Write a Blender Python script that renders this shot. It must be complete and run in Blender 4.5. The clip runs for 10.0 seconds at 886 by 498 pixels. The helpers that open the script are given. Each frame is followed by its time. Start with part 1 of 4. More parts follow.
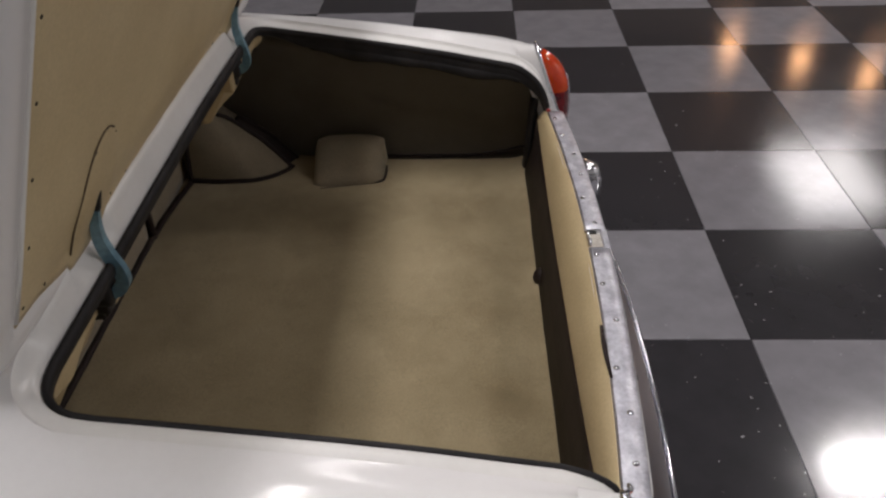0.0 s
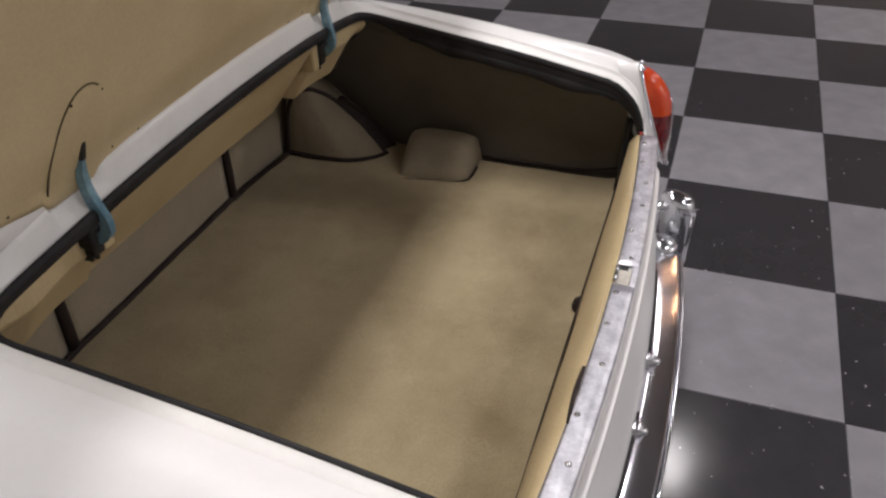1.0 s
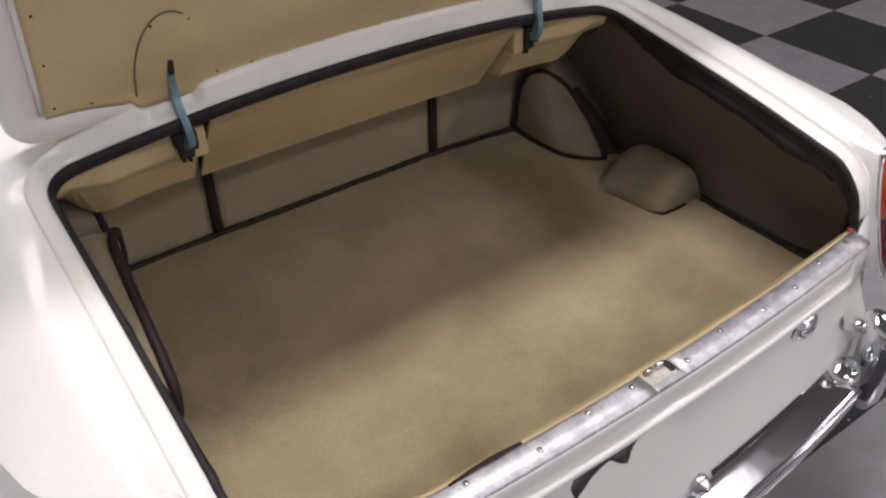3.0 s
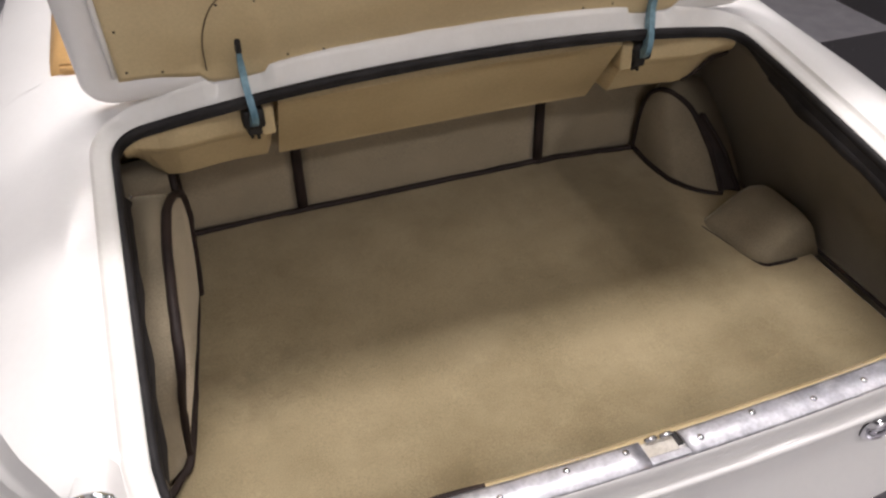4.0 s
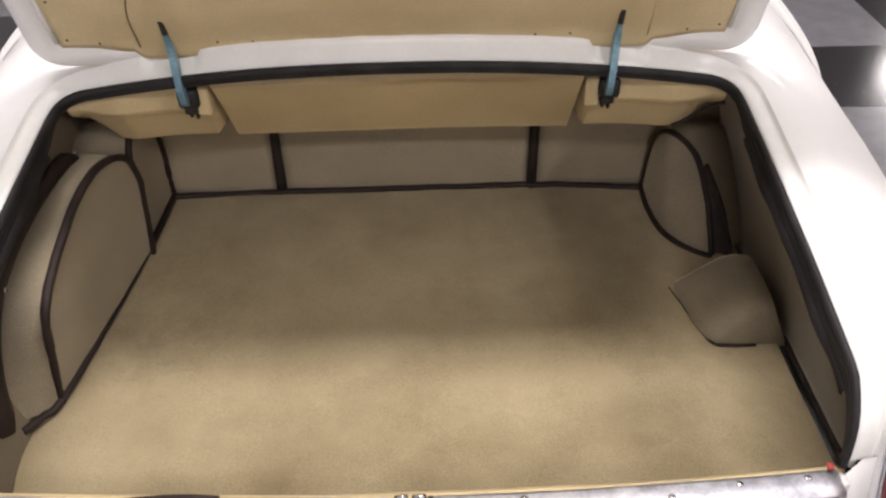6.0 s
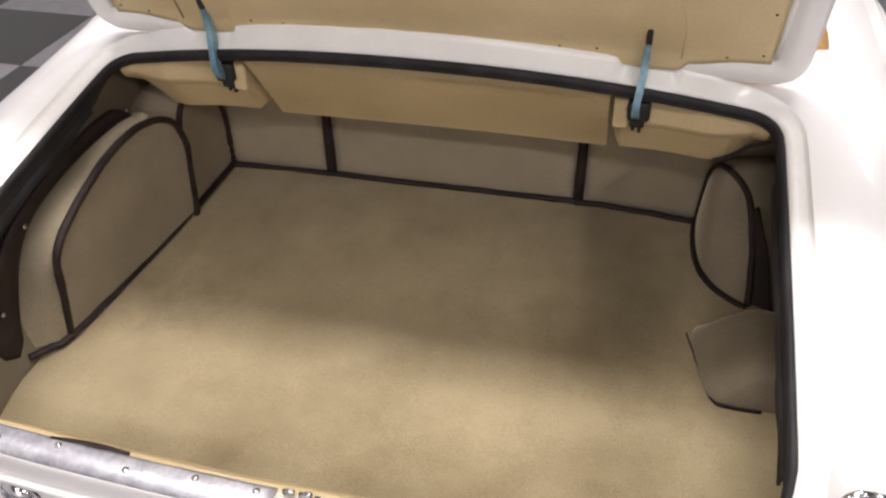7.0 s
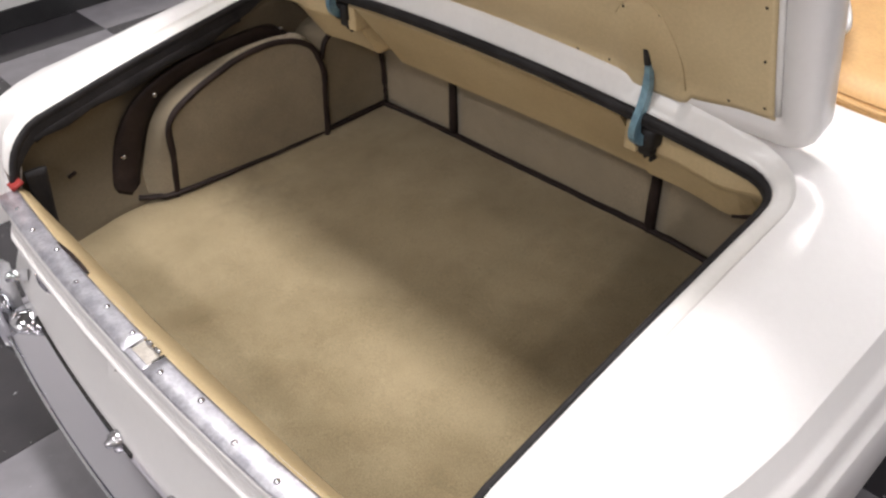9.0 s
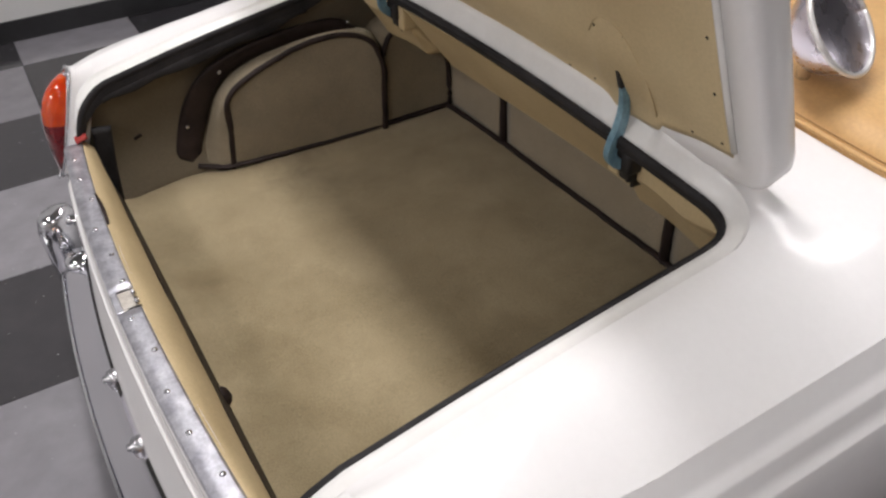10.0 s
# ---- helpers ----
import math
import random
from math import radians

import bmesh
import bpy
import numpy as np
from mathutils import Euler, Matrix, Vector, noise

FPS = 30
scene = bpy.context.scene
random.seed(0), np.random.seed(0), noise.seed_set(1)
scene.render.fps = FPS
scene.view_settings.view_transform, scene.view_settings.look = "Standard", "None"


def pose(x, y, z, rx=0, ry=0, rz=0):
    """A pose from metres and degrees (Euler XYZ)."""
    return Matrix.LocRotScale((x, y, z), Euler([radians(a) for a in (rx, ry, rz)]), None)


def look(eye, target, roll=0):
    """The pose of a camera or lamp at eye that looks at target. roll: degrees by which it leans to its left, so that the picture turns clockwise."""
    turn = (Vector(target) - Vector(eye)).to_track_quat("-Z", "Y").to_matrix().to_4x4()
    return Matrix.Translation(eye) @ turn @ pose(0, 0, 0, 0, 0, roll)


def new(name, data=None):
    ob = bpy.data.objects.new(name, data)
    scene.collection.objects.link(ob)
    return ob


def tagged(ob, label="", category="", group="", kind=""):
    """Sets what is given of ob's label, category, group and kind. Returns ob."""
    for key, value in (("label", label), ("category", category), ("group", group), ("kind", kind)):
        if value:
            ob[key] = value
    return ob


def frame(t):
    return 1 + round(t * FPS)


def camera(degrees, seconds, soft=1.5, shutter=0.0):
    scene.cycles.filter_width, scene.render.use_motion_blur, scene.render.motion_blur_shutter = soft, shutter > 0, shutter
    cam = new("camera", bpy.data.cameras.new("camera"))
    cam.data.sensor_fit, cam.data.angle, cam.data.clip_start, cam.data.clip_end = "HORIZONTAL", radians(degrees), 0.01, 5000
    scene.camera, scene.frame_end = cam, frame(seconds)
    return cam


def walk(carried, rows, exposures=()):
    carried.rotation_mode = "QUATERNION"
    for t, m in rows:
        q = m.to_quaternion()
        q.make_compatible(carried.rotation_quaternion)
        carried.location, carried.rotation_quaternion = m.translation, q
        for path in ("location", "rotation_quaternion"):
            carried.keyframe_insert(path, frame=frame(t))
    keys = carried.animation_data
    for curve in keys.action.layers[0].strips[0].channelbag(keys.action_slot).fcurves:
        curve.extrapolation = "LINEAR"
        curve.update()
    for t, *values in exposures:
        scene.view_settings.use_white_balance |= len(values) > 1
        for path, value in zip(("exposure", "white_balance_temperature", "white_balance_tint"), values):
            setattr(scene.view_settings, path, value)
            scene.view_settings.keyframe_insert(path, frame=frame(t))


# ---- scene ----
cam = camera(57.2, 10.0, 2.4)
PATH = [
    (0, (-1.222, 0.229, 1.444), (0.399, 0.293, 0.299), -1.8),
    (0.5, (-1.192, 0.07, 1.429), (0.424, 0.365, 0.288), -1.6),
    (1, (-1.131, -0.086, 1.427), (0.415, 0.462, 0.283), -1.4),
    (1.5, (-1.052, -0.237, 1.437), (0.367, 0.555, 0.271), -1.0),
    (2, (-0.954, -0.355, 1.44), (0.325, 0.638, 0.266), -0.9),
    (2.5, (-0.836, -0.435, 1.443), (0.284, 0.726, 0.259), -0.7),
    (3, (-0.712, -0.509, 1.443), (0.207, 0.802, 0.245), -1.0),
    (4.5, (-0.342, -0.573, 1.448), (0.008, 0.969, 0.224), -1.0),
    (5, (-0.221, -0.59, 1.454), (0.041, 0.965, 0.224), -0.5),
    (5.5, (-0.08, -0.614, 1.465), (0.084, 0.947, 0.225), -0.8),
    (7, (0.36, -0.532, 1.455), (-0.036, 0.982, 0.209), -1.6),
    (7.5, (0.513, -0.498, 1.451), (-0.092, 0.934, 0.193), -1.7),
    (8, (0.667, -0.427, 1.453), (-0.14, 0.892, 0.185), -2.2),
    (8.5, (0.82, -0.352, 1.446), (-0.168, 0.849, 0.188), -2.2),
    (9, (0.956, -0.264, 1.444), (-0.189, 0.802, 0.197), -2.3),
    (9.5, (1.065, -0.156, 1.442), (-0.219, 0.755, 0.208), -2.6),
    (10, (1.162, -0.047, 1.44), (-0.224, 0.726, 0.221), -2.6),
]
walk(cam, [(t, look(eye, target, roll)) for t, eye, target, roll in PATH], [(0, -1.35, 6400, 15), (0.5, -1.13, 6400, 15), (1, -0.88, 6400, 15), (2.5, -0.77, 6350, 15), (4.5, -0.42, 6500, 16), (5.5, -0.25, 6500, 16), (7.5, -0.11, 6500, 16), (8.5, -0.26, 6450, 15), (9.2, -0.37, 6400, 15), (10, -0.71, 6350, 14)])

# ---- world, light, exposure ----
world = bpy.data.worlds.new("world")
scene.world = world
world.use_nodes = True
world.node_tree.nodes["Background"].inputs[0].default_value = (0.75, 0.8, 0.9, 1)
world.node_tree.nodes["Background"].inputs[1].default_value = 0.008


def area_lamp(name, place, sx, sy, watts, colour=(1, 1, 1), target=None):
    data = bpy.data.lights.new(name, "AREA")
    data.shape, data.size, data.size_y, data.energy, data.color = "RECTANGLE", sx, sy, watts, colour
    ob = new(name, data)
    x, y, z = place
    ob.matrix_world = look(place, target or (x, y + 0.0001, 0))
    return tagged(ob, kind="structure")


COOL = (1.0, 0.97, 0.93)
LAMPS = [
    # place x, y, z, length in x, length in y, watts
    (-0.1, 0.43, 4.0, 2.6, 0.28, 184),
    (3.40, -3.1, 4.0, 0.32, 0.6, 125),
    (3.9, -0.05, 4.0, 0.5, 0.8, 48),
    (8.2, -4.5, 4.0, 1.7, 1.2, 135),
    (7.4, 10.2, 4.0, 1.1, 1.1, 200),
    (-0.2, 3.4, 4.0, 2.6, 0.28, 60),
    (-0.2, -3.0, 4.0, 1.3, 0.5, 72),
    # added fill beside the rear wall, brightens the open lid
    (0.5, -7.8, 4.0, 2.0, 0.5, 250),
]

# ---- materials ----


def material(name, colour, rough=0.5, metal=0.0, **more):
    m = bpy.data.materials.new(name)
    m.use_nodes = True
    b = m.node_tree.nodes["Principled BSDF"]
    b.inputs["Base Color"].default_value = (*colour, 1)
    b.inputs["Roughness"].default_value = rough
    b.inputs["Metallic"].default_value = metal
    for key, value in more.items():
        b.inputs[key.replace("_", " ")].default_value = value
    return m


def coords(m, scale=1.0, stretch=(1, 1, 1)):
    t = m.node_tree
    tc, mp = t.nodes.new("ShaderNodeTexCoord"), t.nodes.new("ShaderNodeMapping")
    mp.inputs["Scale"].default_value = [scale * s for s in stretch]
    t.links.new(tc.outputs["Object"], mp.inputs["Vector"])
    return mp.outputs["Vector"]


def noise_of(m, scale, detail=4.0, rough=0.55, stretch=(1, 1, 1), kind="ShaderNodeTexNoise"):
    t = m.node_tree
    n = t.nodes.new(kind)
    t.links.new(coords(m, 1.0, stretch), n.inputs["Vector"])
    n.inputs["Scale"].default_value = scale
    if kind == "ShaderNodeTexNoise":
        n.inputs["Detail"].default_value, n.inputs["Roughness"].default_value = detail, rough
    return n.outputs[0]


def ramp(m, value, stops):
    t = m.node_tree
    r = t.nodes.new("ShaderNodeValToRGB")
    t.links.new(value, r.inputs["Fac"])
    el = r.color_ramp.elements
    while len(el) < len(stops):
        el.new(0.5)
    for e, (p, c) in zip(el, stops):
        e.position, e.color = p, (*c, 1) if len(c) == 3 else c
    return r.outputs["Color"]


def mixed(m, a, b, mode="MULTIPLY", fac=1.0):
    t = m.node_tree
    x = t.nodes.new("ShaderNodeMix")
    x.data_type, x.blend_type = "RGBA", mode
    if hasattr(fac, "is_linked"):
        t.links.new(fac, x.inputs["Factor"])
    else:
        x.inputs["Factor"].default_value = fac
    t.links.new(a, x.inputs["A"])
    t.links.new(b, x.inputs["B"])
    return x.outputs["Result"]


def bsdf(m):
    return m.node_tree.nodes["Principled BSDF"]


def paint_with(m, colour):
    m.node_tree.links.new(colour, bsdf(m).inputs["Base Color"])


def rough_with(m, value, low, high):
    t = m.node_tree
    r = t.nodes.new("ShaderNodeMapRange")
    r.inputs["To Min"].default_value, r.inputs["To Max"].default_value = low, high
    t.links.new(value, r.inputs["Value"])
    t.links.new(r.outputs["Result"], bsdf(m).inputs["Roughness"])


def bump_with(m, value, strength, distance):
    t = m.node_tree
    b = t.nodes.new("ShaderNodeBump")
    b.inputs["Strength"].default_value, b.inputs["Distance"].default_value = strength, distance
    old = bsdf(m).inputs["Normal"]
    if old.is_linked:
        t.links.new(old.links[0].from_socket, b.inputs["Normal"])
    t.links.new(value, b.inputs["Height"])
    t.links.new(b.outputs["Normal"], old)


def two_scale(m, dark, light, big, small, amount=0.25):
    """Colour that drifts over a large scale and is grained at a small one."""
    a = ramp(m, noise_of(m, big, 3), [(0.3, dark), (0.7, light)])
    g = ramp(m, noise_of(m, small, 3), [(0.3, (1 - amount,) * 3), (0.7, (1.0,) * 3)])
    c = mixed(m, a, g)
    paint_with(m, c)
    return c


def dark_patch(m, spot, reach, tone):
    """A darker patch with a ragged edge round one spot."""
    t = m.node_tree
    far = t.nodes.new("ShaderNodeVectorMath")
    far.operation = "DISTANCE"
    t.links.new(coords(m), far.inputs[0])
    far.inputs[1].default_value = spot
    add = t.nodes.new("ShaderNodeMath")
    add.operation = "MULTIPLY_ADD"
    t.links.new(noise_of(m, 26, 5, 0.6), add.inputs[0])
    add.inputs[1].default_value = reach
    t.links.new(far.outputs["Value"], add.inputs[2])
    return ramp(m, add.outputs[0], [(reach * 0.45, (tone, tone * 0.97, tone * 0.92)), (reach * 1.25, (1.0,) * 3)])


WHITE = material("white_paint", (0.80, 0.79, 0.78), 0.55, 0, Coat_Weight=0.6, Coat_Roughness=0.12)
two_scale(WHITE, (0.775, 0.762, 0.755), (0.83, 0.82, 0.815), 3, 90, 0.02)
bump_with(WHITE, noise_of(WHITE, 260, 2), 0.015, 0.001)

LIP = material("white_lip_paint", (0.74, 0.73, 0.70), 0.4, 0, Coat_Weight=0.4, Coat_Roughness=0.2)
coat = two_scale(LIP, (0.77, 0.76, 0.735), (0.83, 0.82, 0.80), 14, 120, 0.03)
paint_with(LIP, mixed(LIP, coat, ramp(LIP, noise_of(LIP, 48, 5, 0.65), [(0.72, (1.0,) * 3), (0.80, (0.66, 0.58, 0.48))])))

CHROME = material("chrome", (0.80, 0.81, 0.84), 0.07, 1.0)
rough_with(CHROME, noise_of(CHROME, 60, 3), 0.04, 0.14)
bump_with(CHROME, noise_of(CHROME, 18, 3), 0.06, 0.004)

BLADE = material("dull_chrome", (0.80, 0.79, 0.85), 0.3, 1.0)
rough_with(BLADE, noise_of(BLADE, 30, 4), 0.06, 0.16)
bump_with(BLADE, noise_of(BLADE, 9, 3), 0.05, 0.004)

ALU = material("worn_aluminium", (0.62, 0.63, 0.66), 0.3, 1.0)
two_scale(ALU, (0.50, 0.50, 0.56), (0.84, 0.84, 0.89), 34, 170, 0.22)
rough_with(ALU, noise_of(ALU, 38, 5), 0.36, 0.62)
bump_with(ALU, noise_of(ALU, 55, 4), 0.32, 0.002)

RUBBER = material("black_rubber", (0.018, 0.017, 0.018), 0.6, 0, Specular_IOR_Level=0.28)
two_scale(RUBBER, (0.012, 0.011, 0.012), (0.03, 0.028, 0.03), 18, 200, 0.3)
bump_with(RUBBER, noise_of(RUBBER, 150, 3), 0.2, 0.001)

CARPET = material("tan_carpet", (0.36, 0.28, 0.17), 0.95, 0, Sheen_Weight=0.15, Sheen_Roughness=0.5)
pile = two_scale(CARPET, (0.345, 0.272, 0.155), (0.435, 0.350, 0.210), 7, 420, 0.35)
pile = mixed(CARPET, pile, ramp(CARPET, noise_of(CARPET, 3.1, 5, 0.62), [(0.34, (0.76, 0.74, 0.70)), (0.52, (1.0,) * 3)]))
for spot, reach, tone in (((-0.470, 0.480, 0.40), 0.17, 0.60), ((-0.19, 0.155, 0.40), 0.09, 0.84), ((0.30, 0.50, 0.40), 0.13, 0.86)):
    pile = mixed(CARPET, pile, dark_patch(CARPET, spot, reach, tone))
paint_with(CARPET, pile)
bump_with(CARPET, noise_of(CARPET, 700, 3), 0.5, 0.002)
bump_with(CARPET, noise_of(CARPET, 16, 3), 0.25, 0.006)

TRIM_CARPET = material("beige_trim_carpet", (0.30, 0.25, 0.17), 0.95, 0, Sheen_Weight=0.2)
two_scale(TRIM_CARPET, (0.285, 0.235, 0.16), (0.35, 0.285, 0.195), 9, 420, 0.3)
bump_with(TRIM_CARPET, noise_of(TRIM_CARPET, 700, 3), 0.4, 0.002)

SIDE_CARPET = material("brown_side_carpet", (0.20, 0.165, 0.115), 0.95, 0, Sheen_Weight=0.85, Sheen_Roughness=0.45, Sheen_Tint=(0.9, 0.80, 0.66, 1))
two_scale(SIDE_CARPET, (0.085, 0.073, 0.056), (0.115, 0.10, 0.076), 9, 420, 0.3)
bump_with(SIDE_CARPET, noise_of(SIDE_CARPET, 700, 3), 0.4, 0.002)

WHEEL_CARPET = material("beige_velvet_carpet", (0.20, 0.165, 0.115), 0.95, 0, Sheen_Weight=0.8, Sheen_Roughness=0.35, Sheen_Tint=(0.9, 0.79, 0.60, 1))
two_scale(WHEEL_CARPET, (0.240, 0.198, 0.136), (0.305, 0.252, 0.172), 9, 420, 0.3)
bump_with(WHEEL_CARPET, noise_of(WHEEL_CARPET, 700, 3), 0.4, 0.002)

BOARD = material("tan_hardboard", (0.50, 0.36, 0.17), 0.55)
two_scale(BOARD, (0.50, 0.385, 0.215), (0.58, 0.46, 0.265), 6, 180, 0.12)
bump_with(BOARD, noise_of(BOARD, 240, 3), 0.12, 0.001)

SIDEBOARD = material("brown_side_felt", (0.30, 0.235, 0.13), 0.85, 0, Sheen_Weight=0.4, Sheen_Roughness=0.35, Sheen_Tint=(0.9, 0.77, 0.56, 1))
two_scale(SIDEBOARD, (0.125, 0.100, 0.066), (0.16, 0.130, 0.086), 6, 180, 0.14)
bump_with(SIDEBOARD, noise_of(SIDEBOARD, 240, 3), 0.12, 0.001)

LIDBOARD = material("tan_lid_board", (0.43, 0.32, 0.17), 0.6)
two_scale(LIDBOARD, (0.55, 0.43, 0.245), (0.66, 0.535, 0.32), 5, 200, 0.1)
bump_with(LIDBOARD, noise_of(LIDBOARD, 7, 3), 0.3, 0.008)
bump_with(LIDBOARD, noise_of(LIDBOARD, 260, 3), 0.12, 0.001)

BINDING = material("dark_brown_vinyl", (0.028, 0.018, 0.016), 0.6, 0, Specular_IOR_Level=0.25)
two_scale(BINDING, (0.016, 0.010, 0.009), (0.034, 0.022, 0.019), 20, 260, 0.25)
bump_with(BINDING, noise_of(BINDING, 400, 2), 0.3, 0.001)

NOTCH = material("worn_cream_paint", (0.42, 0.38, 0.30), 0.45)
two_scale(NOTCH, (0.52, 0.48, 0.42), (0.68, 0.64, 0.58), 60, 200, 0.25)

HINGE = material("blue_grey_hinge_paint", (0.12, 0.26, 0.36), 0.35, 0.2)
two_scale(HINGE, (0.10, 0.22, 0.31), (0.30, 0.50, 0.60), 25, 120, 0.3)

BLACK = material("black_bracket", (0.012, 0.01, 0.01), 0.6)
two_scale(BLACK, (0.008, 0.007, 0.007), (0.022, 0.02, 0.02), 30, 200, 0.3)

ORANGE = material("orange_lens", (0.85, 0.13, 0.012), 0.12, 0, Transmission_Weight=0.35, Coat_Weight=0.6, Subsurface_Weight=0.3)
two_scale(ORANGE, (0.70, 0.055, 0.006), (0.90, 0.11, 0.012), 24, 300, 0.1)
RED = material("dark_red_lens", (0.16, 0.008, 0.012), 0.12, 0, Transmission_Weight=0.25, Coat_Weight=0.6)
two_scale(RED, (0.11, 0.005, 0.01), (0.22, 0.012, 0.016), 24, 300, 0.1)
REDBIT = material("red_paint_chip", (0.35, 0.03, 0.025), 0.5)
two_scale(REDBIT, (0.25, 0.02, 0.02), (0.45, 0.06, 0.05), 60, 300, 0.2)

HOOD = material("tan_hood_vinyl", (0.60, 0.36, 0.14), 0.5)
two_scale(HOOD, (0.54, 0.31, 0.115), (0.66, 0.41, 0.17), 8, 160, 0.12)
bump_with(HOOD, noise_of(HOOD, 500, 2), 0.3, 0.001)
bump_with(HOOD, noise_of(HOOD, 10, 2), 0.25, 0.01)
GLASS = material("mirror_glass", (0.52, 0.48, 0.57), 0.2, 1.0)
MIRROR_SHELL = material("grey_chrome_shell", (0.62, 0.59, 0.66), 0.28, 1.0)
rough_with(MIRROR_SHELL, noise_of(MIRROR_SHELL, 40, 3), 0.2, 0.36)
TYRE = material("tyre_rubber", (0.02, 0.02, 0.02), 0.8)
two_scale(TYRE, (0.014, 0.014, 0.014), (0.03, 0.03, 0.03), 20, 150, 0.3)
SATIN = material("satin_silver", (0.70, 0.69, 0.68), 0.22, 0.35, Coat_Weight=1.0, Coat_Roughness=0.05)
two_scale(SATIN, (0.66, 0.65, 0.64), (0.74, 0.73, 0.72), 20, 160, 0.05)


def tile_material(name, base, fleck, amount):
    m = material(name, base, 0.16, 0, Coat_Weight=0.3, Coat_Roughness=0.15)
    t = m.node_tree
    info = t.nodes.new("ShaderNodeObjectInfo")
    tone = ramp(m, info.outputs["Random"], [(0.0, tuple(c * 0.88 for c in base)), (1.0, tuple(c * 1.14 for c in base))])
    cloud = ramp(m, noise_of(m, 9, 5), [(0.3, (0.86,) * 3), (0.7, (1.08,) * 3)])
    chips = ramp(m, noise_of(m, 55, 2, 0.4), [(amount, (0, 0, 0)), (amount + 0.012, (1, 1, 1))])
    fl = t.nodes.new("ShaderNodeRGB")
    fl.outputs[0].default_value = (*fleck, 1)
    paint_with(m, mixed(m, mixed(m, tone, cloud), fl.outputs[0], "MIX", chips))
    rough_with(m, noise_of(m, 5, 5), 0.08, 0.17)
    bump_with(m, noise_of(m, 6, 2), 0.06, 0.004)
    return m


TILE_DARK = tile_material("black_floor_tile", (0.038, 0.036, 0.040), (0.35, 0.34, 0.36), 0.735)
TILE_GREY = tile_material("grey_floor_tile", (0.245, 0.237, 0.256), (0.34, 0.33, 0.35), 0.74)
JOINT = material("tile_joint", (0.03, 0.03, 0.03), 0.8)
# west wall white, kept darker to limit bounce light in the boot
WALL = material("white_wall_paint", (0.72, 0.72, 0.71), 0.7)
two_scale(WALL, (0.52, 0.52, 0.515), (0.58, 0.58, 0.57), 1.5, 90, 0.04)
# unseen rear wall, whiter so that it bounces light onto the lid
BOUNCE_WALL = material("bounce_white_wall_paint", (0.78, 0.78, 0.77), 0.7)
two_scale(BOUNCE_WALL, (0.74, 0.74, 0.73), (0.80, 0.80, 0.79), 1.5, 90, 0.04)
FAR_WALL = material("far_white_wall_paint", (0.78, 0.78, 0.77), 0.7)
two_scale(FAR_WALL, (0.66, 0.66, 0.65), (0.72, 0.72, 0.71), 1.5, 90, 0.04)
BASE = material("black_cove_base", (0.02, 0.02, 0.021), 0.3)
two_scale(BASE, (0.015, 0.015, 0.016), (0.03, 0.03, 0.032), 4, 80, 0.2)
CEIL = material("ceiling_paint", (0.6, 0.6, 0.59), 0.9)
two_scale(CEIL, (0.31, 0.31, 0.307), (0.36, 0.36, 0.356), 1.2, 60, 0.08)
HOUSING = material("lamp_housing", (0.7, 0.7, 0.7), 0.5)
STITCH = material("brown_stitching", (0.27, 0.14, 0.045), 0.7)
SEAM = material("brown_pad_seam", (0.11, 0.075, 0.04), 0.7)
# dark grey for the shade sheet in the plate recess
SHADE_GREY = material("recess_shade_grey", (0.07, 0.07, 0.075), 0.5, 0.4)
two_scale(SHADE_GREY, (0.05, 0.05, 0.055), (0.11, 0.11, 0.12), 40, 200, 0.3)
STEEL = material("screw_steel", (0.55, 0.55, 0.57), 0.25, 1.0)

# ---- mesh helpers ----


def smooth(t):
    t = min(1.0, max(0.0, t))
    return t * t * (3 - 2 * t)


def table(tab, x):
    if x <= tab[0][0]:
        return tab[0][1]
    for (a, va), (b, vb) in zip(tab, tab[1:]):
        if x <= b:
            return va + (vb - va) * (x - a) / (b - a)
    return tab[-1][1]


def finish(bm, name, mats, parent=None, label="", soft=True, kind=""):
    bmesh.ops.recalc_face_normals(bm, faces=bm.faces)
    me = bpy.data.meshes.new(name)
    for f in bm.faces:
        f.smooth = soft
    bm.to_mesh(me)
    bm.free()
    for m in mats if isinstance(mats, (list, tuple)) else [mats]:
        me.materials.append(m)
    ob = new(name, me)
    if parent is not None:
        ob.parent = parent
    return tagged(ob, label, kind=kind)


def part(name, bm, mat, parent, label="", soft=True):
    return finish(bm, name, mat, parent, label, soft)


def box(bm, x0, x1, y0, y1, z0, z1, bevel=0.0, m=None):
    r = bmesh.ops.create_cube(bm, size=1)
    vs = r["verts"]
    for v in vs:
        v.co = Vector((x0 + (v.co.x + 0.5) * (x1 - x0), y0 + (v.co.y + 0.5) * (y1 - y0), z0 + (v.co.z + 0.5) * (z1 - z0)))
        if m is not None:
            v.co = m @ v.co
    if bevel:
        es = list({e for v in vs for e in v.link_edges})
        bmesh.ops.bevel(bm, geom=es, offset=bevel, segments=2, profile=0.5, affect="EDGES")


def sheet(bm, rows, closed=False):
    """Quads between rows of points of one length."""
    vs = [[bm.verts.new(p) for p in row] for row in rows]
    n = len(rows[0])
    for a, b in zip(vs, vs[1:]):
        for i in range(n if closed else n - 1):
            j = (i + 1) % n
            bm.faces.new((a[i], a[j], b[j], b[i]))
    return vs


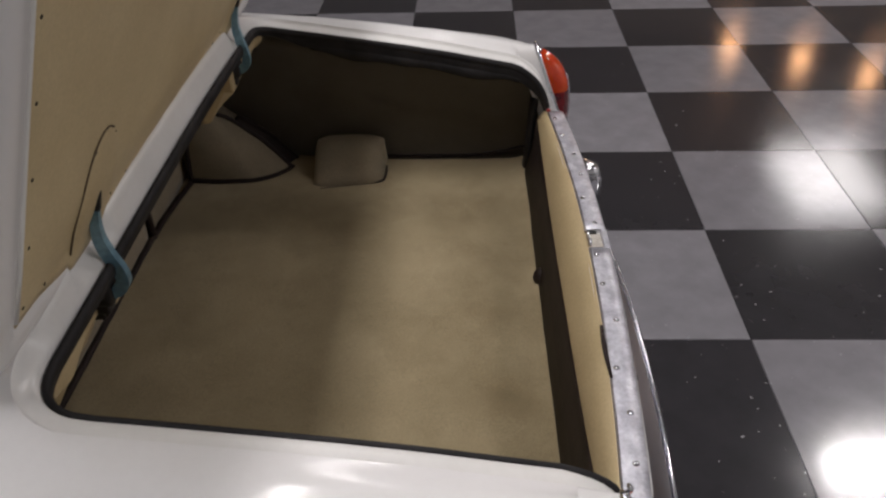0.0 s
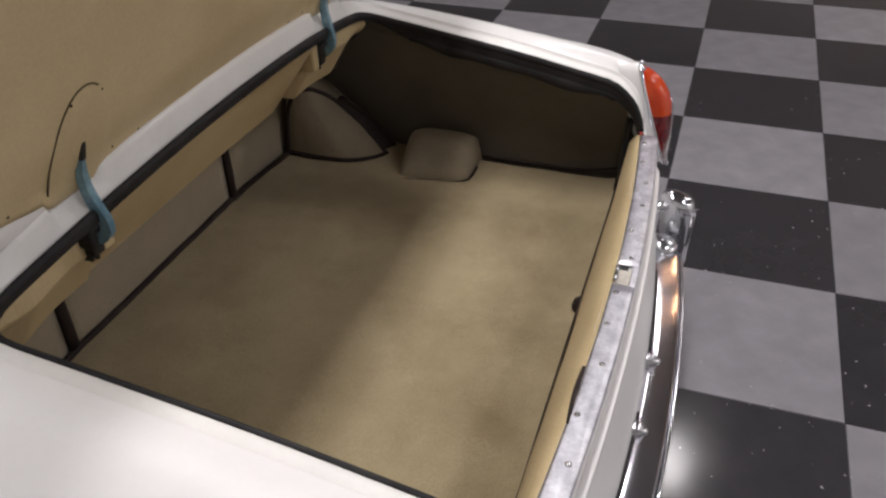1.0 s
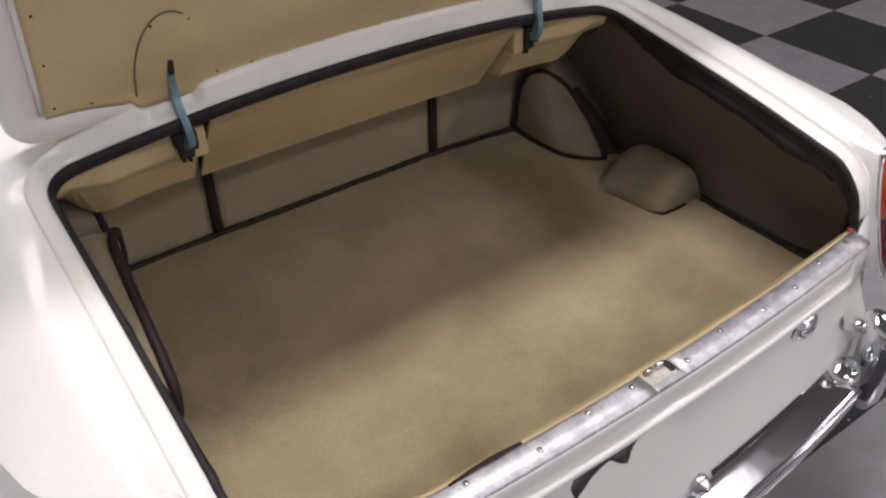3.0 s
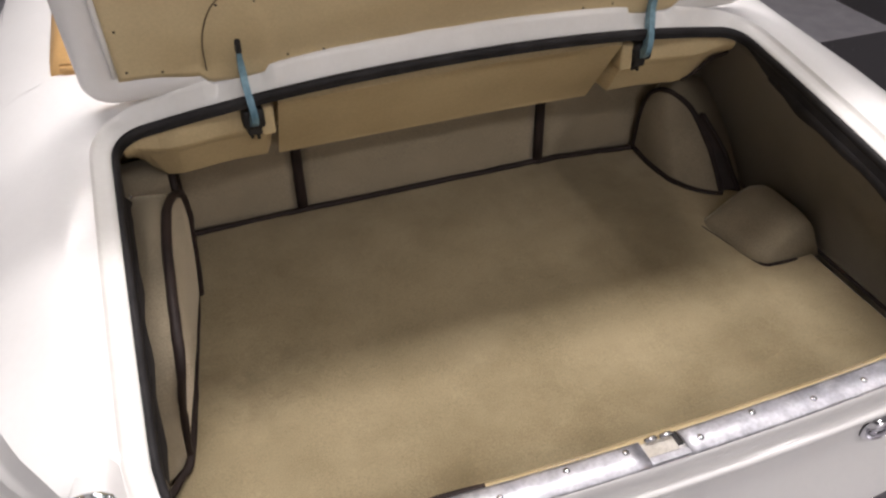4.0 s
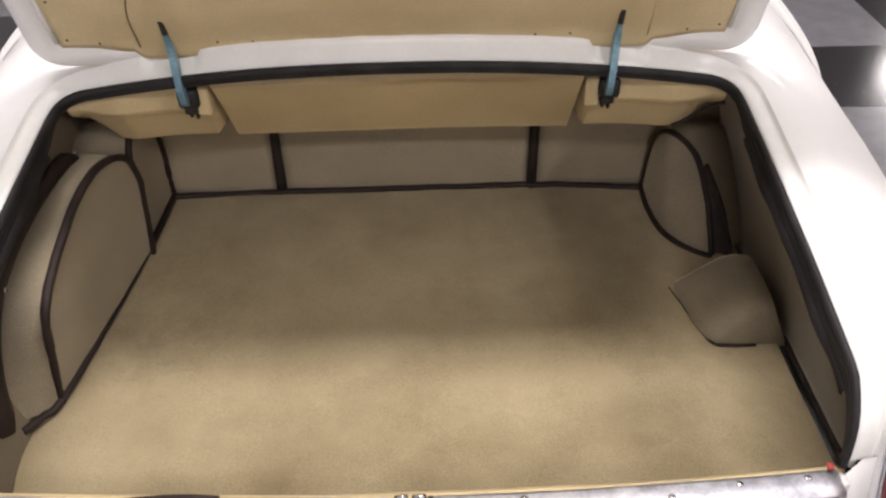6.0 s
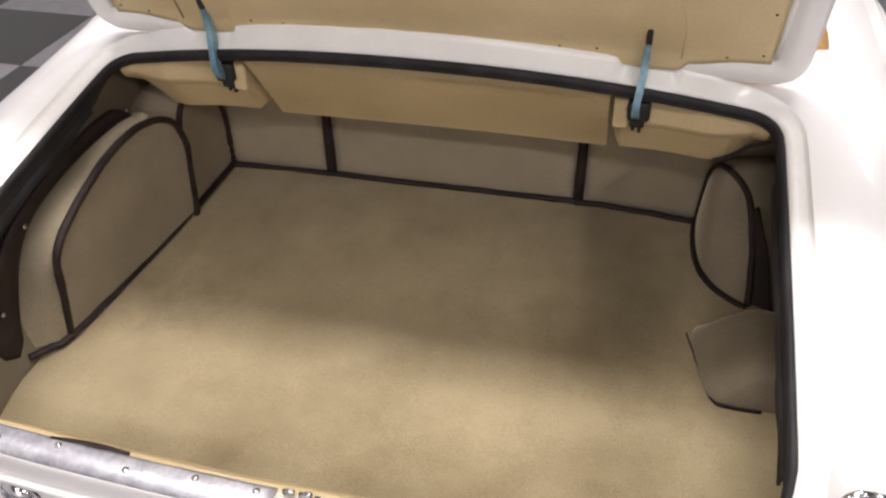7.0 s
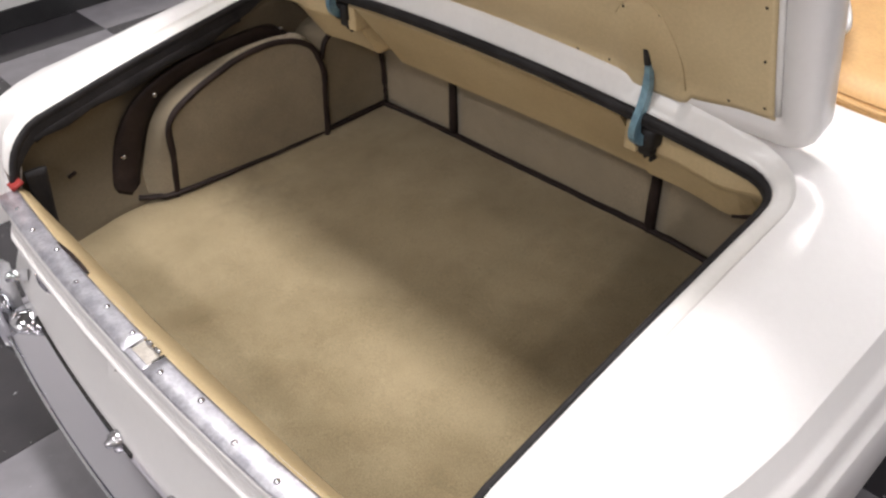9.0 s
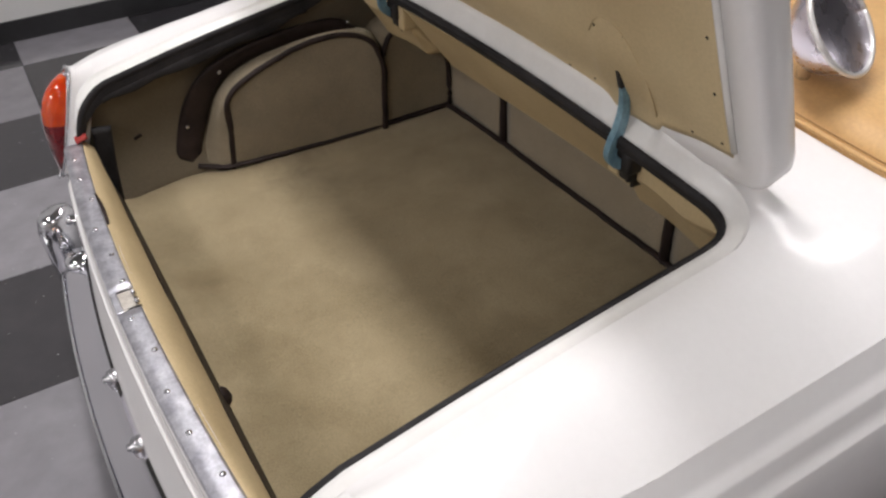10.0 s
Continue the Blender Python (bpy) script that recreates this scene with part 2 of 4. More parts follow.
def solid_sheet(bm, rows, depth):
    """A sheet with a thickness: depth(p) gives the back point."""
    front = sheet(bm, rows)
    back = sheet(bm, [[depth(Vector(p)) for p in row] for row in rows])
    rim_f = front[0][:] + [r[-1] for r in front[1:]] + front[-1][-2::-1] + [r[0] for r in front[-2:0:-1]]
    rim_b = back[0][:] + [r[-1] for r in back[1:]] + back[-1][-2::-1] + [r[0] for r in back[-2:0:-1]]
    for i in range(len(rim_f)):
        j = (i + 1) % len(rim_f)
        bm.faces.new((rim_f[i], rim_f[j], rim_b[j], rim_b[i]))


def frames_along(pts):
    out = []
    for i, p in enumerate(pts):
        a, b = Vector(pts[max(i - 1, 0)]), Vector(pts[min(i + 1, len(pts) - 1)])
        out.append((b - a).normalized())
    return out


def tube(bm, pts, r, seg=8, flat=1.0, up=(0, 0, 1)):
    """A round or flattened strand along points, with closed ends."""
    rows = []
    for i, (p, d) in enumerate(zip(pts, frames_along(pts))):
        s = d.cross(Vector(up))
        s = s.normalized() if s.length > 1e-5 else Vector((1, 0, 0))
        n = s.cross(d).normalized()
        rr = r(i / (len(pts) - 1)) if callable(r) else r
        rows.append([Vector(p) + s * (rr * math.cos(2 * math.pi * k / seg)) + n * (rr * flat * math.sin(2 * math.pi * k / seg)) for k in range(seg)])
    vs = sheet(bm, rows, closed=True)
    bm.faces.new(vs[0])
    bm.faces.new(vs[-1])


def curve_through(pts, n):
    """A smooth line of n points through the given ones."""
    pts = [Vector(p) for p in pts]
    out = []
    segs = len(pts) - 1
    for k in range(n):
        u = k / (n - 1) * segs
        i = min(int(u), segs - 1)
        t = u - i
        p0, p1, p2, p3 = pts[max(i - 1, 0)], pts[i], pts[i + 1], pts[min(i + 2, segs)]
        out.append(0.5 * ((2 * p1) + (p2 - p0) * t + (2 * p0 - 5 * p1 + 4 * p2 - p3) * t * t + (3 * p1 - p0 - 3 * p2 + p3) * t ** 3))
    return out


def lathe(bm, prof, axis_m, seg=24):
    """Profile of (radius, height) turned about z, laid by axis_m."""
    rows = [[axis_m @ Vector((r * math.cos(2 * math.pi * k / seg), r * math.sin(2 * math.pi * k / seg), h)) for k in range(seg)] for r, h in prof]
    vs = sheet(bm, rows, closed=True)
    bm.faces.new(vs[0])
    bm.faces.new(vs[-1])


# ---- showroom ----
X0, X1, Y0, Y1, HIGH = -3.07, 14.0, -9.0, 15.0, 4.25
GROUND = -0.062


def wall(name, x0, x1, y0, y1, label, mat):
    bm = bmesh.new()
    box(bm, x0, x1, y0, y1, GROUND, HIGH)
    return tagged(finish(bm, name, mat, None, label, False), kind="structure", category="wall")


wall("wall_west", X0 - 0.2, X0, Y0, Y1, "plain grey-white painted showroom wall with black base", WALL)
wall("wall_east", X1, X1 + 0.2, Y0, Y1, "plain white showroom wall, unseen", FAR_WALL)
wall("wall_south", X0 - 0.2, X1 + 0.2, Y0 - 0.2, Y0, "plain white showroom wall, unseen", BOUNCE_WALL)
wall("wall_north", X0 - 0.2, X1 + 0.2, Y1, Y1 + 0.2, "plain white showroom wall, unseen", FAR_WALL)
bm = bmesh.new()
box(bm, X0 - 0.2, X1 + 0.2, Y0 - 0.2, Y1 + 0.2, HIGH, HIGH + 0.2)
tagged(finish(bm, "ceiling", CEIL, None, "grey painted showroom ceiling", False), kind="structure", category="ceiling")
bm = bmesh.new()
box(bm, X0 + 0.002, X0 + 0.014, Y0, Y1, GROUND, GROUND + 0.10, 0.004)
tagged(finish(bm, "baseboard", BASE, None, "glossy black vinyl cove base along the wall", False), kind="structure", category="baseboard")

for x, y, z, sx, sy, watts in LAMPS:
    area_lamp("ceiling_or_fill_light", (x, y, z), sx, sy, watts, COOL)
    bm = bmesh.new()
    box(bm, x - sx / 2 - 0.03, x + sx / 2 + 0.03, y - sy / 2 - 0.03, y + sy / 2 + 0.03, z + 0.02, HIGH, 0.01)
    tagged(finish(bm, "ceiling_or_fill_lamp", HOUSING, None, "white rectangular ceiling lamp or added fill lamp, switched on", False), category="lamp", group="ceiling lamps")

GLOW = bpy.data.materials.new("warm_glow")
GLOW.use_nodes = True
glow = GLOW.node_tree.nodes["Principled BSDF"]
glow.inputs["Base Color"].default_value = (0.9, 0.6, 0.35, 1)
glow.inputs["Emission Color"].default_value = (1.0, 0.52, 0.25, 1)
glow.inputs["Emission Strength"].default_value = 36
for x, y in ((10.25, -3.6), (9.75, -4.45), (9.15, -5.15)):
    pendant = new("pendant_lamp")
    pendant.location = (x, y, 3.0)
    tagged(pendant, "small warm pendant lamp hanging from the ceiling", "lamp", "warm pendant lamps")
    bm = bmesh.new()
    lathe(bm, [(0.03, 0.10), (0.10, 0.06), (0.13, -0.04), (0.10, -0.12), (0.03, -0.15)], Matrix.Identity(4), 16)
    part("globe", bm, GLOW, pendant, "glowing warm glass globe")
    bm = bmesh.new()
    tube(bm, [(0, 0, 0.10), (0, 0, 0.6), (0, 0, HIGH - 3.0)], 0.006, 6, up=(1, 0, 0))
    part("cord", bm, BLACK, pendant, "black hanging cord")

# ---- the car: shape of the body ----
car = new("convertible_car")
tagged(car, "white convertible car with open boot and tan trim", "car")

RIM_Z = [(0.035, 0.590), (0.050, 0.632), (0.085, 0.672), (0.125, 0.694), (0.195, 0.708), (0.285, 0.726), (0.38, 0.7425), (0.48, 0.758), (0.58, 0.773), (0.65, 0.783), (1.0, 0.83)]
FEN_Z = [(0.0, 0.706), (0.08, 0.724), (0.15, 0.733), (0.30, 0.755), (0.45, 0.773), (0.60, 0.788), (0.77, 0.800), (1.0, 0.812), (1.5, 0.815), (2.6, 0.80), (3.4, 0.76), (3.75, 0.67)]
WIDE = [(0.0, 0.655), (0.08, 0.692), (0.15, 0.738), (0.22, 0.771), (0.30, 0.790), (0.40, 0.800), (0.60, 0.806), (0.75, 0.808), (1.0, 0.822), (1.5, 0.838), (2.4, 0.83), (3.2, 0.78), (3.75, 0.66)]
FLARE = [(0.0, 0.0), (0.085, 0.022), (0.095, 0.030), (0.105, 0.032), (0.175, 0.043), (0.182, 0.048), (0.19, 0.050), (0.35, 0.058), (0.6, 0.050), (1.0, 0.008)]


def half_width(y):
    return table(WIDE, y)


def deck_z(x, y):
    w = half_width(y)
    crown = 0.034 * max(0.0, 1 - (x / 0.68) ** 2) ** 1.5 * smooth((y - 0.55) / 0.3)
    q = min(1.0, max(0.0, (abs(x) - (w - 0.16)) / 0.16))
    return table(FEN_Z, y) + crown - (0.020 + 0.044 * smooth((y - 0.06) / 0.35)) * q ** 1.7


TAIL = [(0.22, -0.010), (0.30, -0.034), (0.335, -0.036), (0.355, -0.033), (0.37, -0.027), (0.39, -0.017), (0.41, -0.007), (0.43, 0.002), (0.45, 0.007), (0.48, 0.006), (0.52, 0.0)]


def rear_y(x, z):
    """The tail panel: bowed in plan, upright under the sill and bellied at the bumper."""
    lean = 0.28 * (z - 0.52) if z > 0.52 else table(TAIL, z)
    return -0.030 + lean + 0.12 * min(abs(x), 0.68) ** 2


# the opening's edge, from the middle of its front to its rear right corner
NF = 57


def half_rim():
    pts = []
    for i in range(NF):
        x = 0.534 * i / (NF - 1)
        pts.append((x, 0.6865 + 0.0305 * (x / 0.534) ** 2.6, 0.856 - 0.050 * (x / 0.534) ** 2.3, 0.0))
    for i in range(1, 8):
        a = i / 8 * math.pi / 2
        pts.append((0.534 + 0.071 * math.sin(a) ** 0.7, 0.717 - 0.067 * (1 - math.cos(a) ** 0.7), 0.806 - 0.022 * (i / 8), 0.0))
    for i in range(0, 22):
        y = 0.648 - (0.648 - 0.125) * i / 21
        pts.append((0.605 - 0.007 * i / 21, y, table(RIM_Z, y), 0.0))
    for k, (y, z) in enumerate([(0.105, 0.686), (0.088, 0.675), (0.073, 0.662), (0.061, 0.648), (0.052, 0.631), (0.045, 0.612), (0.040, 0.594)]):
        pts.append((0.598 - 0.0025 * k, y, z, (k + 1) / 7))
    return pts


HALF = half_rim()
NH = len(HALF)


def rim_line(inset=0.0, dz=0.0):
    """The whole edge, moved inwards in plan and up."""
    right = []
    for i, (x, y, z, e) in enumerate(HALF):
        a, b = HALF[max(i - 1, 0)], HALF[min(i + 1, NH - 1)]
        tx, ty = b[0] - a[0], b[1] - a[1]
        if i == 0:
            tx, ty = 1, 0
        if e > 0:
            tx, ty = 0, -1
        n = math.hypot(tx, ty)
        right.append((Vector((x + ty / n * inset, y - tx / n * inset, z + dz)), Vector((-ty / n, tx / n, 0)), e))
    left = [(Vector((-p.x, p.y, p.z)), Vector((-o.x, o.y, 0)), e) for p, o, e in right[1:]]
    return left[::-1] + right


def target_of(i):
    """Where the deck ends, outward of each point of the edge."""
    x, y, z, e = HALF[i]
    if i < NF:
        tx = x / 0.534 * 0.60
        return Vector((tx, 0.96, deck_z(tx, 0.96)))
    if i < NF + 7:
        t = (i - NF + 1) / 8
        ty = 0.96 - 0.30 * smooth(t) if t > 0.5 else 0.96
        tx = 0.60 + (half_width(0.9) - 0.60) * min(1.0, t / 0.5)
        tx = min(tx, half_width(ty))
        return Vector((tx, ty, deck_z(tx, ty)))
    if e == 0:
        yy = y + 0.02 * (1 - (y - 0.125) / 0.523)
        return Vector((half_width(yy), yy, deck_z(half_width(yy), yy)))
    k = round(e * 7)
    w = half_width(0.06)
    if k <= 3:
        yy = (0.130, 0.104, 0.080)[k - 1]
        return Vector((half_width(yy), yy, deck_z(half_width(yy), yy)))
    zz = (0.698, 0.670, 0.640, 0.600)[k - 4]
    return Vector((w, rear_y(w, zz), zz))


rows = []
lip_rows = []
line = rim_line()
for j, (p, o, e) in enumerate(line):
    i = abs(j - (NH - 1))
    t = target_of(i)
    if j < NH - 1:
        t = Vector((-t.x, t.y, t.z))
    h = 1.0 if i < NF - 4 else max(0.0, 1 - (i - NF + 5) / 11)
    h *= 1 - 0.42 * smooth((0.052 - abs(abs(p.x) - 0.386)) / 0.008) + 0.04 * noise.noise((p.x * 24, 3.1, 0.4))
    prof = [(0.014, -0.020), (0.006, -0.014), (0.001, -0.004), (0.004, 0.004 * h), (0.012 - 0.006 * h, 0.001 + 0.012 * h), (0.026 - 0.015 * h, 0.001 + 0.027 * h), (0.029 - 0.016 * h, 0.0035 + 0.0325 * h), (0.032 - 0.014 * h, 0.009 + 0.030 * h)]
    lip_rows.append([p + o * d + Vector((0, 0, u)) for d, u in prof])
    s = lip_rows[-1][-1].copy()
    row = [s]
    tail = e > 3.5 / 7
    for k in range(1, 15):
        f = k / 14
        f2 = 1 - (1 - f) ** 1.35
        q = s.lerp(t, f2)
        near = smooth(f / 0.30)
        if tail:
            q.z = s.z + (t.z - s.z) * smooth(f / 0.4)
            q.y = s.y + (rear_y(q.x, q.z) - s.y) * smooth(f / 0.4)
        else:
            q.z = s.z + (deck_z(q.x, max(q.y, 0.0)) - s.z) * near
        row.append(q)
    rows.append(row)
bm = bmesh.new()
sheet(bm, rows)
# deck ahead of the boot, under the folded hood
sheet(bm, [[(x, y, deck_z(x, y)) for x in [half_width(y) * math.sin(math.pi / 2 * k / 16) for k in range(-16, 17)]] for y in [0.955 + 0.145 * i for i in range(20)]])


# flanks, with the wheel openings
def low_edge(y):
    z = 0.24
    for c in (1.24, 3.05):
        d = 0.345 ** 2 - (y - c) ** 2
        if d > 0:
            z = max(z, 0.30 + math.sqrt(d))
    return z


def flank(side):
    out = []
    ys = [0.0 + 0.0305 * i for i in range(124)]
    for y in ys:
        w = half_width(y)
        top = deck_z(w, y)
        lo = low_edge(y)
        col = []
        for f in (0, 0.03, 0.06, 0.085, 0.095, 0.105, 0.14, 0.175, 0.182, 0.19, 0.26, 0.35, 0.5, 0.6, 0.8, 1.0):
            z = top + (lo - top) * f
            zz = top + (0.24 - top) * f
            bulge = table(FLARE, f)
            yy = y
            if y < 0.12:
                yy = max(y, rear_y(w, zz)) if y > 0 else rear_y(w, zz)
            col.append((side * (w + bulge * min(1, y / 0.2)), yy, z))
        out.append(col)
    return out


for side in (-1, 1):
    sheet(bm, flank(side))

# tail panel, with a recess for the plate
RXL, RXR, RZ0, RZ1 = -0.155, 0.100, 0.415, 0.518


def sill_z(x):
    return 0.580 - 0.006 * (abs(x) / 0.58) ** 2


xs = [-0.655, -0.63, -0.6, -0.55, -0.5, -0.44, -0.38, -0.32, -0.26, -0.22, RXL, -0.12, -0.06, 0, 0.055, RXR, 0.15, 0.20, 0.26, 0.32, 0.38, 0.44, 0.5, 0.55, 0.6, 0.63, 0.655]
grid = []
for x in xs:
    top = 0.530 if abs(x) < 0.57 else 0.602
    zs = [top, top - 0.006, min(top - 0.012, 0.535), RZ1, 0.505, 0.493, 0.48, 0.465, 0.45, 0.44, 0.43, RZ0, 0.405, 0.39, 0.37, 0.355, 0.335, 0.30, 0.22]
    grid.append([bm.verts.new((x, rear_y(x, z) + (0.012 if k == 0 and top < 0.6 else 0.002 if k == 1 and top < 0.6 else 0), z)) for k, z in enumerate(zs)])
for i in range(len(xs) - 1):
    for k in range(18):
        if 3 <= k < 11 and RXL <= xs[i] and xs[i + 1] <= RXR + 0.001:
            continue
        bm.faces.new((grid[i][k], grid[i + 1][k], grid[i + 1][k + 1], grid[i][k + 1]))
# underside
sheet(bm, [[(x, y, 0.235) for x in (-half_width(y), half_width(y))] for y in (0.0, 0.3, 0.7, 0.87, 1.6, 2.7, 3.4, 3.75)])
sheet(bm, [[(x, 3.76, z) for x in (-0.64, 0, 0.64)] for z in (0.24, 0.5, 0.61, 0.70)])
part("body", bm, WHITE, car, "glossy white painted car body shell")

bm = bmesh.new()
sheet(bm, lip_rows)
part("opening_lip", bm, LIP, car, "recessed white painted lip round the boot opening")

# dished recess for the plate: deepest under the ridge at one end, running out at the other


def recess_y(x, z):
    fx, fz = (x - RXL) / (RXR - RXL), (RZ1 - z) / (RZ1 - RZ0)
    deep = 0.080 * (1 - 0.5 * smooth(fx)) * smooth(fx / 0.07) * smooth((1 - fx) / 0.30) * smooth(fz / 0.05) * smooth((1 - fz) / 0.95)
    return rear_y(x, z) + deep


bm = bmesh.new()
sheet(bm, [[(x, recess_y(x, z), z) for z in [RZ1 + (RZ0 - RZ1) * m / 16 for m in range(17)]] for x in [RXL + (RXR - RXL) * k / 24 for k in range(25)]])
part("plate_recess", bm, WHITE, car, "white painted dished recess for the number plate")
# shade under the ridge, laid as a dark sheet just off the recess
bm = bmesh.new()
SHADE_LOW = [(-0.140, 0.436), (-0.125, 0.439), (-0.10, 0.446), (-0.075, 0.450), (-0.058, 0.452), (-0.045, 0.443), (-0.032, 0.440), (-0.020, 0.449), (0.0, 0.459), (0.030, 0.466)]
rows = []
for k in range(25):
    x = -0.140 + 0.170 * k / 24
    low = table(SHADE_LOW, x)
    rows.append([(x, recess_y(x, z) - 0.005, z) for z in [0.500 + (low - 0.500) * m / 5 for m in range(6)]])
solid_sheet(bm, rows, lambda p: p + Vector((0, 0.003, 0)))
part("recess_shade", bm, SHADE_GREY, car, "dark sheet standing in for shade at the top of the recess")
# round chrome bosses at both sides of the plate
for side in (-1, 1):
    x, z = side * 0.412, 0.470
    bm = bmesh.new()
    lathe(bm, [(0.030, -0.004), (0.0305, 0.004), (0.028, 0.011), (0.021, 0.017), (0.011, 0.0205), (0.002, 0.0215)], Matrix.Translation((x, rear_y(x, z), z)) @ pose(0, 0, 0, 98, 0, side * 6), 28)
    boss = part("tail_boss", bm, BLADE, car, "round domed chrome boss on the tail panel")
    # the boss's shadow edge, modelled as a thin dark ring
    bm = bmesh.new()
    lathe(bm, [(0.0315, -0.003), (0.0322, 0.001), (0.030, 0.002)], Matrix.Translation((x, rear_y(x, z), z)) @ pose(0, 0, 0, 98, 0, side * 6), 28)
    part("shade_ring", bm, RUBBER, boss, "thin dark ring standing in for the boss's shadow line")

# ---- weather strip ----
bm = bmesh.new()
tube(bm, [p for p, o, e in rim_line(0.003, -0.009)], 0.006, 10, 1.6)
sheet(bm, [[p, p - o * 0.003 + Vector((0, 0, -0.008)), p - o * 0.002 + Vector((0, 0, -0.034 + 0.018 * smooth((p.y - 0.6) / 0.08)))] for p, o, e in rim_line(0.005, -0.004)])
# the loosened rear part of the seal hangs in waves
for side in (-1, 1):
    loose = [(p, o) for p, o, e in rim_line(0.008, -0.030) if p.x * side > 0.4 and 0.10 < p.y < 0.60]
    sheet(bm, [[p, p - o * (0.005 + 0.004 * noise.noise((p.y * 16, side, 1))) + Vector((0, 0, -0.010)), p - o * 0.001 + Vector((0, 0, -0.010 - (0.011 + 0.009 * noise.noise((p.y * 11, side * 3, 5))) * smooth((p.y - 0.10) / 0.10) * smooth((0.60 - p.y) / 0.10)))] for p, o in loose])
part("weather_strip", bm, RUBBER, car, "black rubber seal round the boot opening")

# ---- front gutter, lid board under the lip ----
bm = bmesh.new()
gut = [p for p, o, e in rim_line(0.008, -0.016) if abs(p.x) < 0.592 and p.y > 0.66]


def gutter_row(p):
    """Outside the flap a flat face, a bend and a sloping underside; behind the flap it lies deeper."""
    a = abs(p.x)
    inner = smooth((0.350 - a) / 0.02)
    end = smooth((a - 0.53) / 0.06)
    y = max(p.y + 0.012, 0.731 - 0.026 * smooth((a - 0.40) / 0.19)) + 0.075 * inner
    top, bend = p.z - 0.02 * inner, 0.748 + 0.014 * end - 0.03 * inner
    foot = 0.668 + 0.055 * end + 0.044 * inner
    return [(p.x, y + 0.002, top), (p.x, y, 0.5 * (top + bend)), (p.x, y, bend + 0.004), (p.x, y + 0.004, bend - 0.003), (p.x, y + 0.012, bend - 0.012), (p.x, y + 0.050, foot + 0.004), (p.x, y + 0.056, foot), (p.x * 1.02, 0.944, foot - 0.012)]


solid_sheet(bm, [gutter_row(p) for p in gut], lambda p: p + Vector((0, 0.003, 0.004)))
part("front_gutter", bm, BOARD, car, "tan painted gutter under the front lip", False)

bm = bmesh.new()
fl = []
for k in range(25):
    x = -0.328 + 0.658 * k / 24
    b = 0.012 * (1 - (x / 0.33) ** 2) + 0.003 * math.sin(9 * x)
    top, foot = Vector((x, 0.719 + b, 0.791 + 0.002 * math.sin(15 * x))), Vector((x, 0.825 + b * 0.4, 0.647))
    fl.append([(x, 0.713 + b, 0.811 + b * 0.3), (x, 0.707 + b, 0.805), top, top.lerp(foot, 0.35), top.lerp(foot, 0.7), foot, foot + Vector((0, 0.002, -0.005))])
solid_sheet(bm, fl, lambda p: p + Vector((0, 0.004, 0.002)))
part("hanging_flap", bm, BOARD, car, "tan hardboard flap hanging under the front lip", False)

# ---- boot lining ----


def floor_z(y):
    return 0.394 + 0.026 * smooth((y - 0.35) / 0.6) + 0.012 * smooth((0.12 - y) / 0.06)


bm = bmesh.new()
rows = []
for i in range(61):
    y = 0.055 + (0.945 - 0.055) * i / 60
    rows.append([(x, y, floor_z(y) + 0.004 * noise.noise((x * 5, y * 5, 0.3)) + 0.0012 * noise.noise((x * 22, y * 22, 1.3))) for x in [-0.68 + 1.36 * k / 80 for k in range(81)]])
sheet(bm, rows)
sheet(bm, [[(x, y, 0.385) for x in (-0.68, 0.68)] for y in (0.04, 0.96)])
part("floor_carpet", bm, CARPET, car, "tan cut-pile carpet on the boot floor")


def panel(name, corners, mat, label, nu=14, nv=10, puff=0.004, depth=0.008, back=(0, 1, 0)):
    """A soft four-cornered panel: bottom left, bottom right, top right, top left."""
    a, b, c, d = [Vector(p) for p in corners]
    up = Vector(back)
    rows = []
    for v in range(nv + 1):
        fv = v / nv
        l, r = a.lerp(d, fv), b.lerp(c, fv)
        row = []
        for u in range(nu + 1):
            fu = u / nu
            p = l.lerp(r, fu)
            p = p - up * (puff * (math.sin(math.pi * fu) * math.sin(math.pi * fv)) ** 0.5 + 0.0012 * noise.noise(p * 14))
            row.append(p)
        rows.append(row)
    bm = bmesh.new()
    solid_sheet(bm, rows, lambda p: p + up * depth)
    return part(name, bm, mat, car, label)


WY, WTOP = 0.948, 0.765
panel("front_panel", [(-0.680, WY, 0.405), (-0.294, WY, 0.405), (-0.294, WY, WTOP), (-0.680, WY, WTOP)], TRIM_CARPET, "beige carpet panel on the boot front wall")
front_mid = panel("front_panel", [(-0.276, WY, 0.405), (0.271, WY, 0.405), (0.271, WY, WTOP), (-0.276, WY, WTOP)], TRIM_CARPET, "beige carpet panel on the boot front wall", 24)
panel("front_panel", [(0.291, WY, 0.405), (0.705, WY, 0.405), (0.705, WY, WTOP), (0.291, WY, WTOP)], TRIM_CARPET, "beige carpet panel on the boot front wall")
bm = bmesh.new()
box(bm, -0.71, 0.71, WY + 0.012, WY + 0.03, 0.30, 0.775)
part("bulkhead", bm, BLACK, car, "dark bulkhead behind the boot lining", False)


def piping(pts, r=0.0085, n=24, flat=0.8, name="piping", parent=None):
    bm = bmesh.new()
    line = curve_through(pts, n)
    line = [p + Vector((0.0012 * noise.noise(p * 30), 0.0012 * noise.noise(p * 31 + Vector((3, 0, 0))), 0.0015 * noise.noise(p * 28))) for p in line]
    tube(bm, line, r, 8, flat)
    return part(name, bm, BINDING, parent or car, "dark brown vinyl edge binding")


